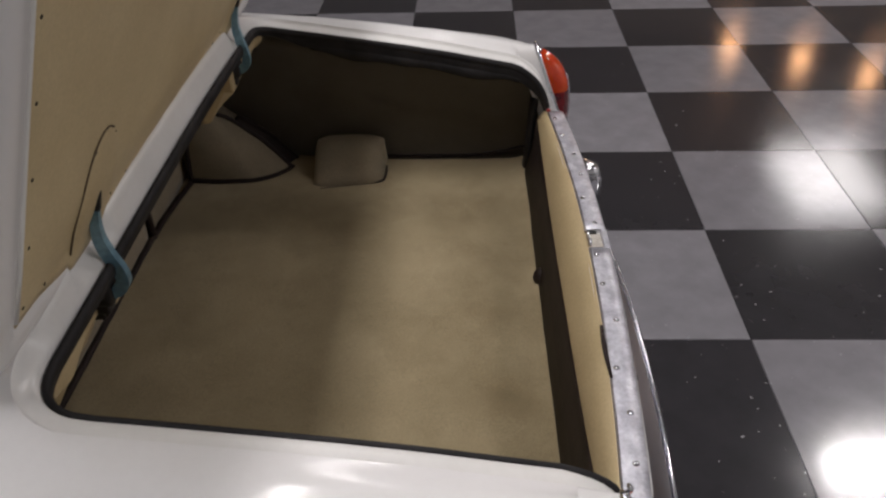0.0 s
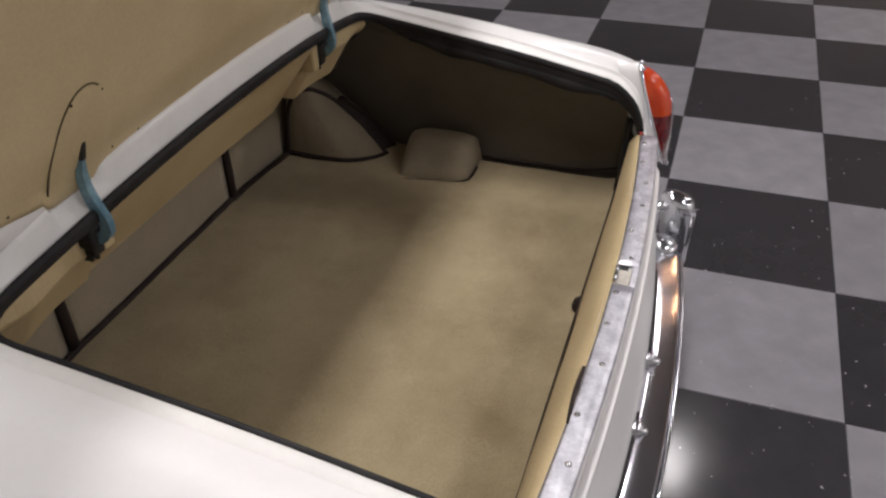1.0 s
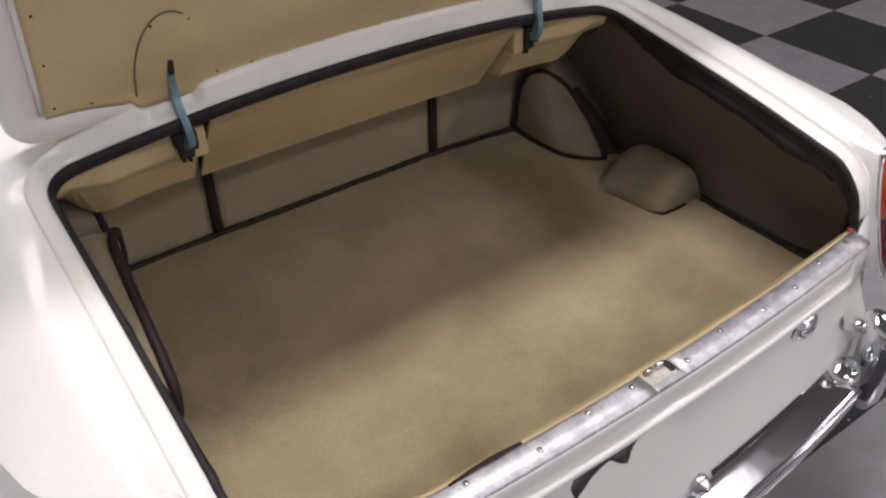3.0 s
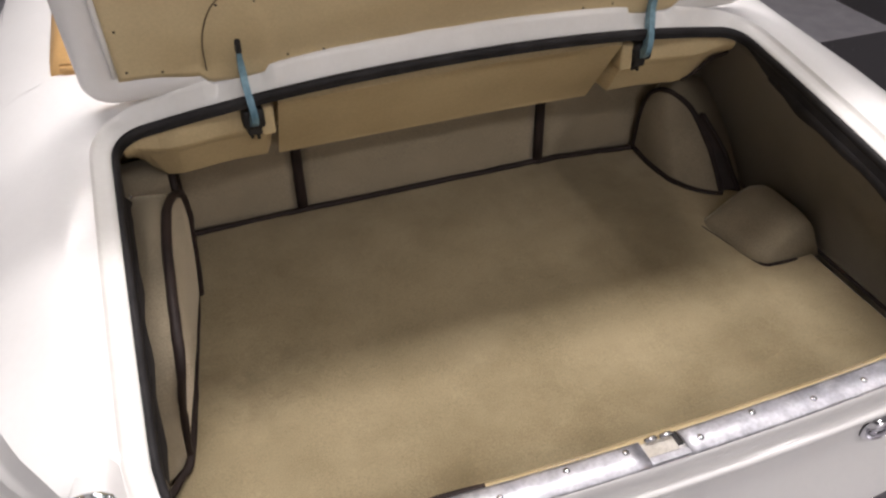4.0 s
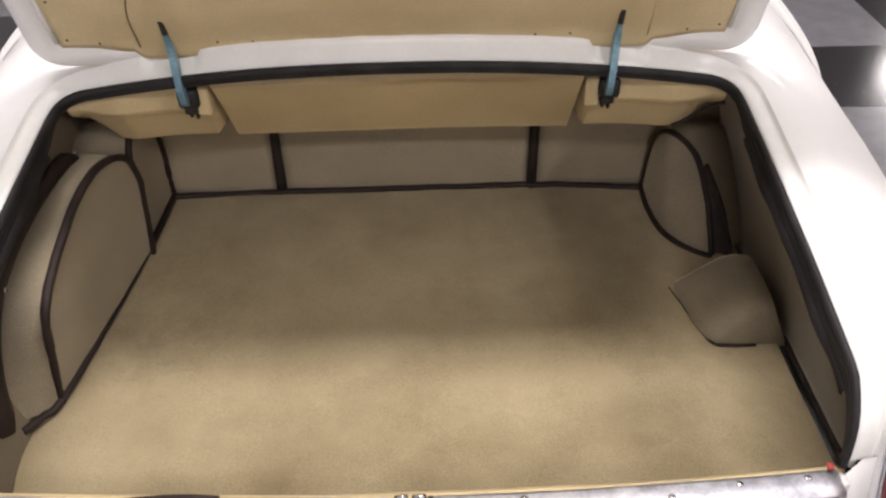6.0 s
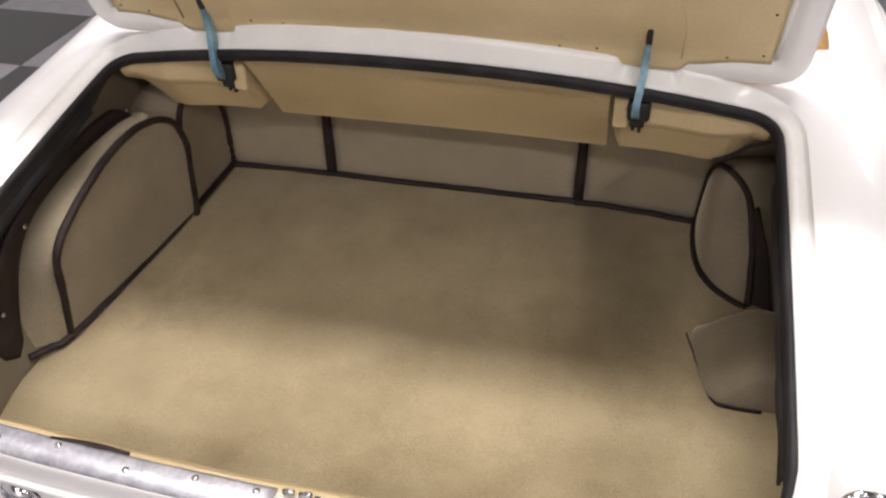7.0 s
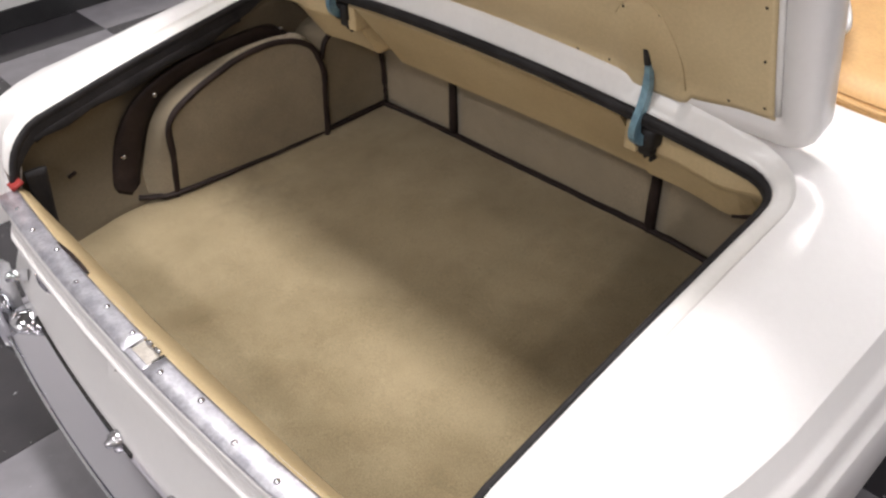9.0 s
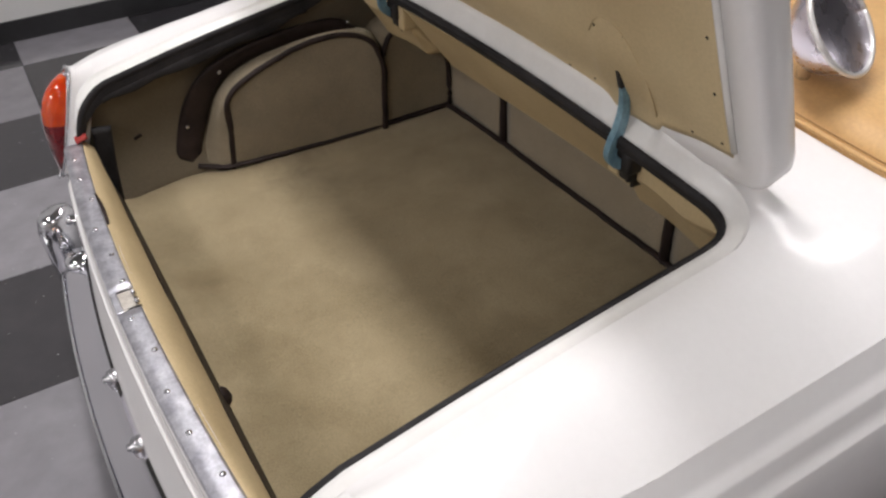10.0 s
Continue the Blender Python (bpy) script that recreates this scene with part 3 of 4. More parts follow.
FY = WY - 0.006
piping([(-0.528, FY - 0.015, 0.428), (-0.40, FY - 0.004, 0.423), (-0.285, FY - 0.003, 0.425), (0.0, FY, 0.424), (0.281, FY - 0.001, 0.426), (0.40, FY - 0.005, 0.423), (0.531, FY - 0.018, 0.421)], 0.0075, 60, parent=front_mid)
for x in (-0.285, 0.281):
    bm = bmesh.new()
    solid_sheet(bm, [[(x - 0.011 + 0.002 * (z > 0.5), FY - 0.003, z), (x, FY - 0.008, z), (x + 0.011 + 0.002 * (z > 0.6), FY - 0.003, z)] for z in (0.420, 0.48, 0.56, 0.64, 0.715)], lambda p: p + Vector((0, 0.006, 0)))
    part("binding_strip", bm, BINDING, front_mid, "dark brown vinyl strip between panels")

# side walls: hardboard and carpet up to the lip


def side_wall(side, mat, label, y0, y1, xlow, xtop):
    rows = []
    for i in range(25):
        y = y0 + (y1 - y0) * i / 24
        zt = table(RIM_Z, y) - 0.018
        row = []
        for k in range(11):
            f = k / 10
            low = xlow if side > 0 else 0.575 + 0.035 * smooth((y - 0.05) / 0.2) + (xlow - 0.61) * smooth((y - 0.28) / 0.14)
            x = low + (xtop - low) * f ** 2.2 + 0.003 * noise.noise((y * 9, f * 4, side)) + (0.042 * math.sin(math.pi * f) * (1 - smooth((y - 0.30) / 0.3)) if side < 0 else 0)
            row.append((side * x, y, 0.375 + (zt - 0.375) * f))
        rows.append(row)
    bm = bmesh.new()
    solid_sheet(bm, rows, lambda p: p + Vector((side * 0.006, 0, 0)))
    return part("side_panel", bm, mat, car, label)


side_wall(-1, SIDEBOARD, "brown felt-covered side panel of the boot", 0.050, 0.95, 0.658, 0.611)
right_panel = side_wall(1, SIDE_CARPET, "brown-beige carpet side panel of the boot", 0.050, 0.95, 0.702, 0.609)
piping([(0.688, 0.08, 0.425), (0.695, 0.2, 0.400), (0.697, 0.36, 0.396), (0.698, 0.46, 0.397)], 0.004, 20, parent=right_panel)

# wheel cover on the left: a D-shaped padded face, its skirt and the dark band
DPTS = [(-0.592, 0.353, 0.396), (-0.581, 0.362, 0.496), (-0.564, 0.368, 0.591), (-0.558, 0.443, 0.640), (-0.552, 0.552, 0.676), (-0.541, 0.652, 0.684), (-0.522, 0.718, 0.659), (-0.518, 0.745, 0.595), (-0.523, 0.745, 0.508), (-0.531, 0.743, 0.410)]
BPTS = [(-0.640, 0.292, 0.412), (-0.645, 0.322, 0.490), (-0.636, 0.362, 0.580), (-0.631, 0.428, 0.630), (-0.623, 0.55, 0.660), (-0.613, 0.66, 0.668), (-0.610, 0.745, 0.655), (-0.622, 0.79, 0.60), (-0.63, 0.80, 0.49), (-0.64, 0.80, 0.395)]
dl, bl = curve_through(DPTS, 46), curve_through(BPTS, 46)
bm = bmesh.new()
rows = []
for k in range(9):
    f = k / 8
    row = []
    for p in dl:
        q = p.lerp(Vector((-0.592 + (p.y - 0.353) / 0.392 * 0.058, p.y, 0.394)), f)
        q.x += 0.012 * math.sin(math.pi * f) * math.sin(math.pi * min(1, max(0, (p.y - 0.36) / 0.4)))
        q += Vector((0.0012 * noise.noise(q * 15), 0, 0))
        row.append(q)
    rows.append(row)
sheet(bm, rows)
left_cover = part("wheel_cover_face", bm, WHEEL_CARPET, car, "beige carpeted wheel cover with brown binding")
bm = bmesh.new()
sheet(bm, [[a.lerp(b, k / 8) + Vector((0.007, 0, 0.002)) * math.sin(math.pi * k / 8) + Vector((0.016, 0, 0)) * (noise.noise((a.y * 11, a.z * 11, k * 0.35)) * math.sin(math.pi * k / 8)) for k in range(9)] for a, b in zip(dl, bl)])
part("wheel_cover_skirt", bm, WHEEL_CARPET, left_cover, "beige carpet skirt of the wheel cover")
piping(DPTS, 0.0085, 60, parent=left_cover)
piping([(-0.624, 0.276, 0.412), (-0.606, 0.312, 0.406), (-0.588, 0.352, 0.404), (-0.562, 0.55, 0.409), (-0.538, 0.745, 0.420), (-0.527, 0.928, 0.428)], 0.0075, 50, parent=left_cover)
band_in = curve_through([(-0.634, 0.283, 0.412), (-0.645, 0.316, 0.492), (-0.634, 0.360, 0.588), (-0.630, 0.424, 0.633), (-0.622, 0.548, 0.660), (-0.611, 0.664, 0.667), (-0.606, 0.717, 0.655)], 36)
band_out = curve_through([(-0.640, 0.231, 0.444), (-0.646, 0.268, 0.543), (-0.618, 0.327, 0.639), (-0.610, 0.427, 0.682), (-0.609, 0.555, 0.700), (-0.610, 0.672, 0.697), (-0.612, 0.722, 0.665)], 36)
bm = bmesh.new()
solid_sheet(bm, [[a.lerp(b, k / 5) + Vector((0.006 * math.sin(math.pi * k / 5) + 0.003, 0, 0)) for k in range(6)] for a, b in zip(band_in, band_out)], lambda p: p + Vector((-0.01, 0, 0)))
band = part("vinyl_band", bm, BINDING, car, "dark brown vinyl band screwed to the side panel")
for p in ((-0.634, 0.275, 0.515), (-0.614, 0.372, 0.637), (-0.600, 0.700, 0.684)):
    bm = bmesh.new()
    lathe(bm, [(0.0055, 0), (0.005, 0.002), (0.0025, 0.0032)], Matrix.Translation(p) @ pose(0, 0, 0, 0, 90, 0), 10)
    part("screw", bm, STEEL, band, "small steel screw head")
bm = bmesh.new()
box(bm, -0.004, 0.004, -0.010, 0.010, -0.003, 0.003, 0.002, pose(-0.634, 0.160, 0.525, 20, 0, 0))
part("tear_mark", bm, BINDING, car, "small torn mark in the hardboard", False)

# corner panels ahead of the wheel covers
CORNER = [(-0.546, 0.754, 0.405), (-0.534, 0.752, 0.52), (-0.530, 0.754, 0.610), (-0.530, 0.770, 0.650), (-0.532, 0.805, 0.668), (-0.532, 0.845, 0.664), (-0.531, 0.885, 0.643), (-0.530, 0.918, 0.605), (-0.530, 0.936, 0.53), (-0.531, 0.938, 0.425)]
cl = curve_through(CORNER, 40)
bm = bmesh.new()
rows = []
for k in range(8):
    f = k / 7
    rows.append([p.lerp(Vector((-0.546 + (p.y - 0.754) * 0.08, p.y, 0.395)), f) + Vector((-0.004 * math.sin(math.pi * f) + 0.0012 * noise.noise(p * 14), 0, 0)) for p in cl])
sheet(bm, rows)
sheet(bm, [[p, p + Vector((-0.03, 0.0, 0.006)), p + Vector((-0.12, 0.0, 0.0))] for p in cl])
corner = part("corner_panel", bm, WHEEL_CARPET, car, "beige carpet corner panel")
piping(CORNER[2:], 0.007, 40, parent=corner)

ARCH = [(0.531, 0.925, 0.420), (0.535, 0.920, 0.510), (0.542, 0.903, 0.572), (0.562, 0.872, 0.592), (0.592, 0.850, 0.575), (0.612, 0.815, 0.545), (0.624, 0.752, 0.482), (0.627, 0.690, 0.405)]
ARCH_FOOT = [(0.531, 0.925, 0.420), (0.529, 0.850, 0.417), (0.539, 0.776, 0.412), (0.566, 0.730, 0.408), (0.600, 0.702, 0.405), (0.627, 0.688, 0.403)]
al, foot_line = curve_through(ARCH, 40), curve_through(ARCH_FOOT, 40)
bm = bmesh.new()
rows = []
for k in range(8):
    f = k / 7
    row = []
    for j, p in enumerate(al):
        q = p.lerp(foot_line[j], f)
        q += Vector((-0.006, -0.004, 0)) * math.sin(math.pi * f) * math.sin(math.pi * j / 39)
        row.append(q)
    rows.append(row)
sheet(bm, rows)
right_cover = part("wheel_cover_face", bm, WHEEL_CARPET, car, "beige carpeted wheel cover with brown binding")
bm = bmesh.new()
sheet(bm, [[p, p + Vector((0.03, 0.02, 0.008)), p + Vector((0.10, 0.05, 0.0))] for p in al])
part("wheel_cover_skirt", bm, WHEEL_CARPET, right_cover, "beige carpet skirt of the wheel cover")
piping(ARCH, 0.007, 40, parent=right_cover)
piping([(x - 0.002, y - 0.003, z + 0.005) for x, y, z in ARCH_FOOT], 0.007, 30, parent=right_cover)
wedge_in = curve_through([(0.613, 0.806, 0.545), (0.624, 0.750, 0.482), (0.627, 0.690, 0.402)], 14)
wedge_out = curve_through([(0.620, 0.800, 0.556), (0.645, 0.738, 0.492), (0.664, 0.680, 0.412)], 14)
bm = bmesh.new()
solid_sheet(bm, [[a.lerp(b, k / 4) + Vector((0.002, 0.003, 0)) * math.sin(math.pi * k / 4) for k in range(5)] for a, b in zip(wedge_in, wedge_out)], lambda p: p + Vector((0.004, 0.008, 0)))
part("binding_wedge", bm, BINDING, right_cover, "dark brown vinyl wedge beside the wheel cover")
piping(wedge_out, 0.0055, 20, parent=right_cover)
piping([(0.52, 0.768, 0.672), (0.55, 0.764, 0.688), (0.575, 0.758, 0.712), (0.600, 0.735, 0.735)], 0.0045, 20, parent=right_cover)

# carpeted box on the right
bm = bmesh.new()
rows = []
prof = [(0.516, 0.390), (0.514, 0.400), (0.545, 0.424), (0.566, 0.444), (0.587, 0.462), (0.608, 0.475), (0.632, 0.482), (0.664, 0.478)]
for i in range(15):
    f = i / 14
    y = 0.446 + 0.174 * f
    inset = 0.016 * (abs(2 * f - 1) ** 6)
    rows.append([(x + inset * (1 - k / 7) + (0.046 * (1 - f) * (1 - k / 7)), y + 0.05 * (z - 0.41) * (0.5 - f), z - 0.013 * abs(2 * f - 1) ** 4 * min(1, max(0, k - 1) / 3)) for k, (x, z) in enumerate(prof)])
vs = sheet(bm, rows)
for end in (vs[0], vs[-1]):
    low = bm.verts.new((0.70, end[0].co.y, 0.388))
    bm.faces.new([*end, low])
carpet_box = part("carpet_box", bm, WHEEL_CARPET, car, "small beige carpeted box against the side panel")
bm = bmesh.new()
tube(bm, curve_through([(0.532, 0.632, 0.402), (0.514, 0.620, 0.402), (0.533, 0.545, 0.399), (0.560, 0.456, 0.398), (0.590, 0.442, 0.398), (0.640, 0.443, 0.396)], 30), 0.0032, 6)
part("binding", bm, BINDING, carpet_box, "dark brown binding at the foot")


def sill_y(x):
    return 0.0125 + 0.085 * x * x


# hardboard ledge behind the sill, dark wall under it, and knob
bm = bmesh.new()
rows = []
for k in range(49):
    x = -0.585 + 1.17 * k / 48
    yi = sill_y(x)
    w = 0.0022 * math.sin(13 * x) + 0.0012 * math.sin(29 * x + 1)
    z = sill_z(x)
    yb, zb = 0.060, min(0.524 + 0.09 * x * x, z)
    rows.append([(x, yi - 0.006, z + 0.001), (x, yi + 0.003, z + 0.003 + w * 0.4), (x, yi * 0.45 + yb * 0.55 + w * 0.5, z * 0.45 + zb * 0.55 + 0.003), (x, yb + w * 0.4, zb), (x, yb, zb - 0.005)])
solid_sheet(bm, rows, lambda p: p + Vector((0, -0.004, -0.003)))
part("rear_board", bm, BOARD, car, "pale tan hardboard behind the boot sill")
bm = bmesh.new()
rows = []
for k in range(31):
    x = -0.6 + 1.2 * k / 30
    yb, zb = 0.060, 0.524 + 0.09 * x * x
    rows.append([(x, yb - 0.002, zb - 0.006), (x, yb + 0.001, zb - 0.006), (x, yb + 0.003, zb - 0.010), (x, yb + 0.006, 0.50), (x, yb + 0.014, 0.45), (x, yb + 0.026, 0.40)])
solid_sheet(bm, rows, lambda p: p + Vector((0, -0.004, 0)))
part("rear_binding", bm, BINDING, car, "dark brown binding under the rear board")
bm = bmesh.new()
lathe(bm, [(0.019, 0), (0.022, 0.007), (0.016, 0.017), (0.010, 0.022), (0.004, 0.019)], pose(0.139, 0.072, 0.408, -70, 0, 0), 18)
part("knob", bm, BINDING, car, "dark round knob at the rear board")

# ---- boot sill: aluminium plate, screws, striker ----


def sill_plate(x0, x1):
    rows = []
    n = 26
    for k in range(n + 1):
        x = x0 + (x1 - x0) * k / n
        y, z = sill_y(x), sill_z(x) + 0.006
        d = 0.0012 * noise.noise((x * 30, 0, 2)) + 0.0008 * noise.noise((x * 80, 0, 2))
        rows.append([(x, y, z - 0.010), (x, y - 0.002, z - 0.001 + d), (x, y - 0.006, z + d), (x, y - 0.021, z + 0.001 - d), (x, y - 0.038, z - 0.001 + d), (x, y - 0.041, z - 0.005)])
    bm = bmesh.new()
    solid_sheet(bm, rows, lambda p: p + Vector((0, 0, -0.0025)))
    return part("sill_plate", bm, ALU, car, "scratched aluminium sill plate")


left_plate, right_plate = sill_plate(-0.572, -0.006), sill_plate(0.052, 0.572)
for x in (-0.50, -0.41, -0.32, -0.21, -0.115, -0.03, 0.075, 0.165, 0.26, 0.35, 0.44, 0.53):
    bm = bmesh.new()
    lathe(bm, [(0.0052, -0.001), (0.005, 0.0012), (0.0036, 0.0026), (0.0012, 0.0032)], Matrix.Translation((x, sill_y(x) - (0.013 if x * 50 % 2 < 1 else 0.024), sill_z(x) + 0.006)), 10)
    part("screw", bm, STEEL, left_plate if x < 0 else right_plate, "round steel screw head")
# painted sill flange outside the plate
bm = bmesh.new()
rows = []
for k in range(45):
    x = -0.585 + 1.17 * k / 44
    e = 1 - 0.45 * smooth((abs(x) - 0.50) / 0.085)
    rows.append([(x, sill_y(x) + d * e, sill_z(x) + u) for d, u in ((0.004, 0.001), (-0.040, 0.0005), (-0.0425, -0.003), (-0.0425, -0.024), (-0.0418, -0.038), (-0.043, -0.041), (-0.048, -0.0425), (-0.0525, -0.046), (-0.0535, -0.051), (-0.051, -0.056), (-0.044, -0.060))])
solid_sheet(bm, rows, lambda p: p + Vector((0, 0.002, -0.006)))
part("sill_flange", bm, WHITE, car, "white painted ridge below the sill plate")
bm = bmesh.new()
box(bm, -0.0055, 0.0435, -0.026, 0.009, 0.578, 0.5815, 0.0012)
striker = part("striker", bm, NOTCH, car, "pale painted notch for the lock between the sill plates", False)
bm = bmesh.new()
box(bm, 0.0435, 0.0515, -0.010, 0.012, 0.577, 0.584, 0.001)
part("slot", bm, BLACK, striker, "dark slot beside the notch", False)
bm = bmesh.new()
box(bm, -0.006, 0.052, -0.0285, -0.017, 0.579, 0.5865, 0.0015)
part("bridge", bm, ALU, striker, "narrow aluminium strip outside the notch", False)
for x, l in ((0.008, 0.016), (0.030, 0.018)):
    bm = bmesh.new()
    tube(bm, [(x - 0.005, 0.008, 0.585), (x + l * 0.35, 0.007, 0.589), (x + l * 0.6, 0.008, 0.587)], 0.0038, 8)
    part("bolt", bm, STEEL, striker, "small bolt")
bm = bmesh.new()
solid_sheet(bm, [[(-0.34 + 0.12 * k / 10, sill_y(-0.28) - 0.004, sill_z(-0.28) + 0.0050), (-0.34 + 0.12 * k / 10, sill_y(-0.28) + 0.001 + 0.0035 * math.sin(math.pi * k / 10), sill_z(-0.28) + 0.0062)] for k in range(11)], lambda p: p + Vector((0, 0, -0.003)))
part("board_edge", bm, BINDING, car, "dark edge where the board has pulled away")
for s in (-1, 1):
    bm = bmesh.new()
    box(bm, -0.016, 0.012, -0.014, 0.012, -0.004, 0.004, 0.003, pose(-0.572, 0.040, 0.590, 18, 0, 0)) if s < 0 else box(bm, -0.004, 0.004, -0.005, 0.005, -0.003, 0.002, 0.0015, pose(0.562, 0.036, 0.588, 8, 0, 0))
    part("paint_chip", bm, REDBIT, car, "small red mark at the seal end", False)
    bm = bmesh.new()
    m = pose(0.622, 0.074, 0.497, 4, 0, 12) if s > 0 else pose(-0.592, 0.078, 0.493, 0, 3, 80)
    rows = [[m @ Vector((u * (0.016 + 0.05 * max(0.0, z)) - s * 0.03 * z, -0.005 + 0.003 * math.cos(u * 1.4), z)) for u in (-1, -0.6, 0, 0.6, 1)] for z in (-0.10, -0.05, 0.0, 0.05, 0.085, 0.10)]
    solid_sheet(bm, rows, lambda p: p + m.to_3x3() @ Vector((0, 0.010, 0)))
    part("seal_tail", bm, RUBBER, car, "black rubber end of the seal")

# ---- bumper with overriders, plate lamp ----


def bumper_y(x):
    return -0.127 + 0.12 * x * x


bm = bmesh.new()
prof = [(0.058, 0.314), (0.058, 0.329), (0.0575, 0.3325), (0.0555, 0.3345), (0.052, 0.3335), (0.038, 0.3255), (0.022, 0.3165), (0.009, 0.309), (0.005, 0.3065), (0.0015, 0.302), (0.0, 0.295), (0.0, 0.27), (0.003, 0.25), (0.012, 0.234), (0.030, 0.226)]
rows = [[(x, bumper_y(x) + d * (1 + 0.9 * x * x), z) for d, z in prof] for x in [-0.535 + 1.07 * k / 48 for k in range(49)]]
solid_sheet(bm, rows, lambda p: p + Vector((0, 0.003, -0.002)))
bumper = part("bumper", bm, BLADE, car, "chrome rear bumper blade with overriders")
bm = bmesh.new()
tube(bm, [(x, bumper_y(x) - 0.001, 0.304) for x in [-0.53 + 1.06 * k / 40 for k in range(41)]], 0.0032, 8)
part("bead", bm, CHROME, bumper, "raised chrome bead along the blade")
# black strands that draw the shade in the gap behind the bumper
for x0, x1 in ((-0.50, -0.045), (0.135, 0.40)):
    bm = bmesh.new()
    tube(bm, [(x, rear_y(x, 0.336) - 0.001, 0.3365) for x in [x0 + (x1 - x0) * k / 20 for k in range(21)]], 0.0042, 8)
    part("gap_shade", bm, BLACK, bumper, "dark strip standing in for the shaded gap behind the bumper")
for s in (-1, 1):
    bm = bmesh.new()
    rows = []
    stations = [(0.428, 0.012, 0.018), (0.424, 0.024, 0.032), (0.412, 0.031, 0.040), (0.385, 0.031, 0.041), (0.35, 0.028, 0.040), (0.31, 0.026, 0.038), (0.25, 0.024, 0.036), (0.215, 0.014, 0.02)]
    for z, rx, ry in stations:
        cy = -0.066 - 0.006 * (z < 0.40)
        rows.append([(s * 0.598 + rx * math.cos(2 * math.pi * k / 20), cy + ry * (math.sin(2 * math.pi * k / 20)), z + 0.006 * math.sin(2 * math.pi * k / 20)) for k in range(20)])
    vs = sheet(bm, rows, closed=True)
    bm.faces.new(vs[0]), bm.faces.new(vs[-1])
    part("overrider", bm, CHROME, bumper, "upright chrome overrider")
    bm = bmesh.new()
    lathe(bm, [(0.035, -0.016), (0.036, 0.0), (0.031, 0.009), (0.018, 0.015), (0.004, 0.017)], pose(s * 0.530, -0.050, 0.326, 10, s * -6, 0), 24)
    part("bolt_cap", bm, CHROME, bumper, "domed chrome bolt cap on the blade")
    bm = bmesh.new()
    tube(bm, [(s * 0.56, -0.01, 0.40), (s * 0.575, -0.035, 0.402), (s * 0.59, -0.055, 0.400)], 0.013, 10)
    part("mount_arm", bm, CHROME, bumper, "chrome bumper bracket")
for x in (-0.090, 0.098):
    bm = bmesh.new()
    lathe(bm, [(0.006, -0.026), (0.008, -0.020), (0.015, -0.016), (0.0185, -0.006), (0.0185, 0.004), (0.014, 0.011), (0.006, 0.0145)], pose(x, -0.064, 0.338, 100, 0, 180), 20)
    part("plate_bolt", bm, STEEL, car, "round grey metal bolt head above the bumper")

# ---- tail lamps ----


LENS = [(0.0, 0.08), (0.03, 0.40), (0.08, 0.68), (0.15, 0.88), (0.24, 1.0), (0.36, 1.0), (0.50, 0.87), (0.70, 0.58), (0.88, 0.26), (1.0, 0.05)]


def lamp_y(z):
    return 0.060 - 0.36 * (0.700 - z)


for s in (-1, 1):
    bm = bmesh.new()

    def lens_rows(f0, f1, n):
        rows = []
        for i in range(n + 1):
            f = f0 + (f1 - f0) * i / n
            z = 0.703 - 0.215 * f
            cx = s * (0.664 - 0.012 * f)
            cy = lamp_y(z)
            hw = 0.032 * (1 - abs(2 * f - 1) ** 5) ** 0.5 + 0.004
            bulge = 0.050 * table(LENS, f)
            rows.append([(cx + hw * math.cos(math.pi * k / 12) * 1.0, cy - bulge * math.sin(math.pi * k / 12) ** 0.8, z - 0.002 + 0.006 * math.sin(math.pi * k / 12) * (0.5 - f)) for k in range(13)])
        return rows

    lamp = new("tail_lamp")
    lamp.parent = car
    tagged(lamp, "upright tail lamp with orange and dark red lens")
    vs = sheet(bm, lens_rows(0.02, 0.455, 16))
    bm.faces.new(vs[0])
    part("orange_lens", bm, ORANGE, lamp, "ribbed orange indicator lens")
    bm = bmesh.new()
    vs = sheet(bm, lens_rows(0.455, 0.98, 16))
    bm.faces.new(vs[-1])
    part("red_lens", bm, RED, lamp, "dark red brake lens")
    bm = bmesh.new()
    tube(bm, [Vector(r[6]) - Vector((0, 0.001, 0)) for r in lens_rows(0.30, 0.99, 18)], 0.0024, 6, up=(1, 0, 0))
    part("rib", bm, CHROME, lamp, "thin chrome rib down the lens")
    bm = bmesh.new()
    loop = []
    for k in range(41):
        a = 2 * math.pi * k / 40
        f = 0.5 - 0.53 * math.cos(a)
        z = 0.703 - 0.215 * f
        loop.append((s * (0.664 - 0.012 * f) + 0.036 * math.copysign(abs(math.sin(a)) ** 0.5, math.sin(a)), lamp_y(z), z))
    tube(bm, loop, 0.0055, 8, up=(0, 1, 0))
    part("bezel", bm, CHROME, lamp, "chrome bezel round the lens")
    bm = bmesh.new()
    sheet(bm, [loop, [(q[0] * 0.99, q[1] + 0.05, q[2] + 0.004) for q in loop]])
    part("housing", bm, WHITE, lamp, "white painted lamp housing")
    for zz in (0.708, 0.482):
        bm = bmesh.new()
        lathe(bm, [(0.006, 0), (0.0055, 0.004), (0.002, 0.006)], Matrix.Translation((s * 0.640, lamp_y(zz) - 0.006, zz)) @ pose(0, 0, 0, 90, 0, 0), 10)
        part("screw", bm, STEEL, lamp, "small chrome screw")

# ---- lid, standing open ----
LEAN_LID = 20.5


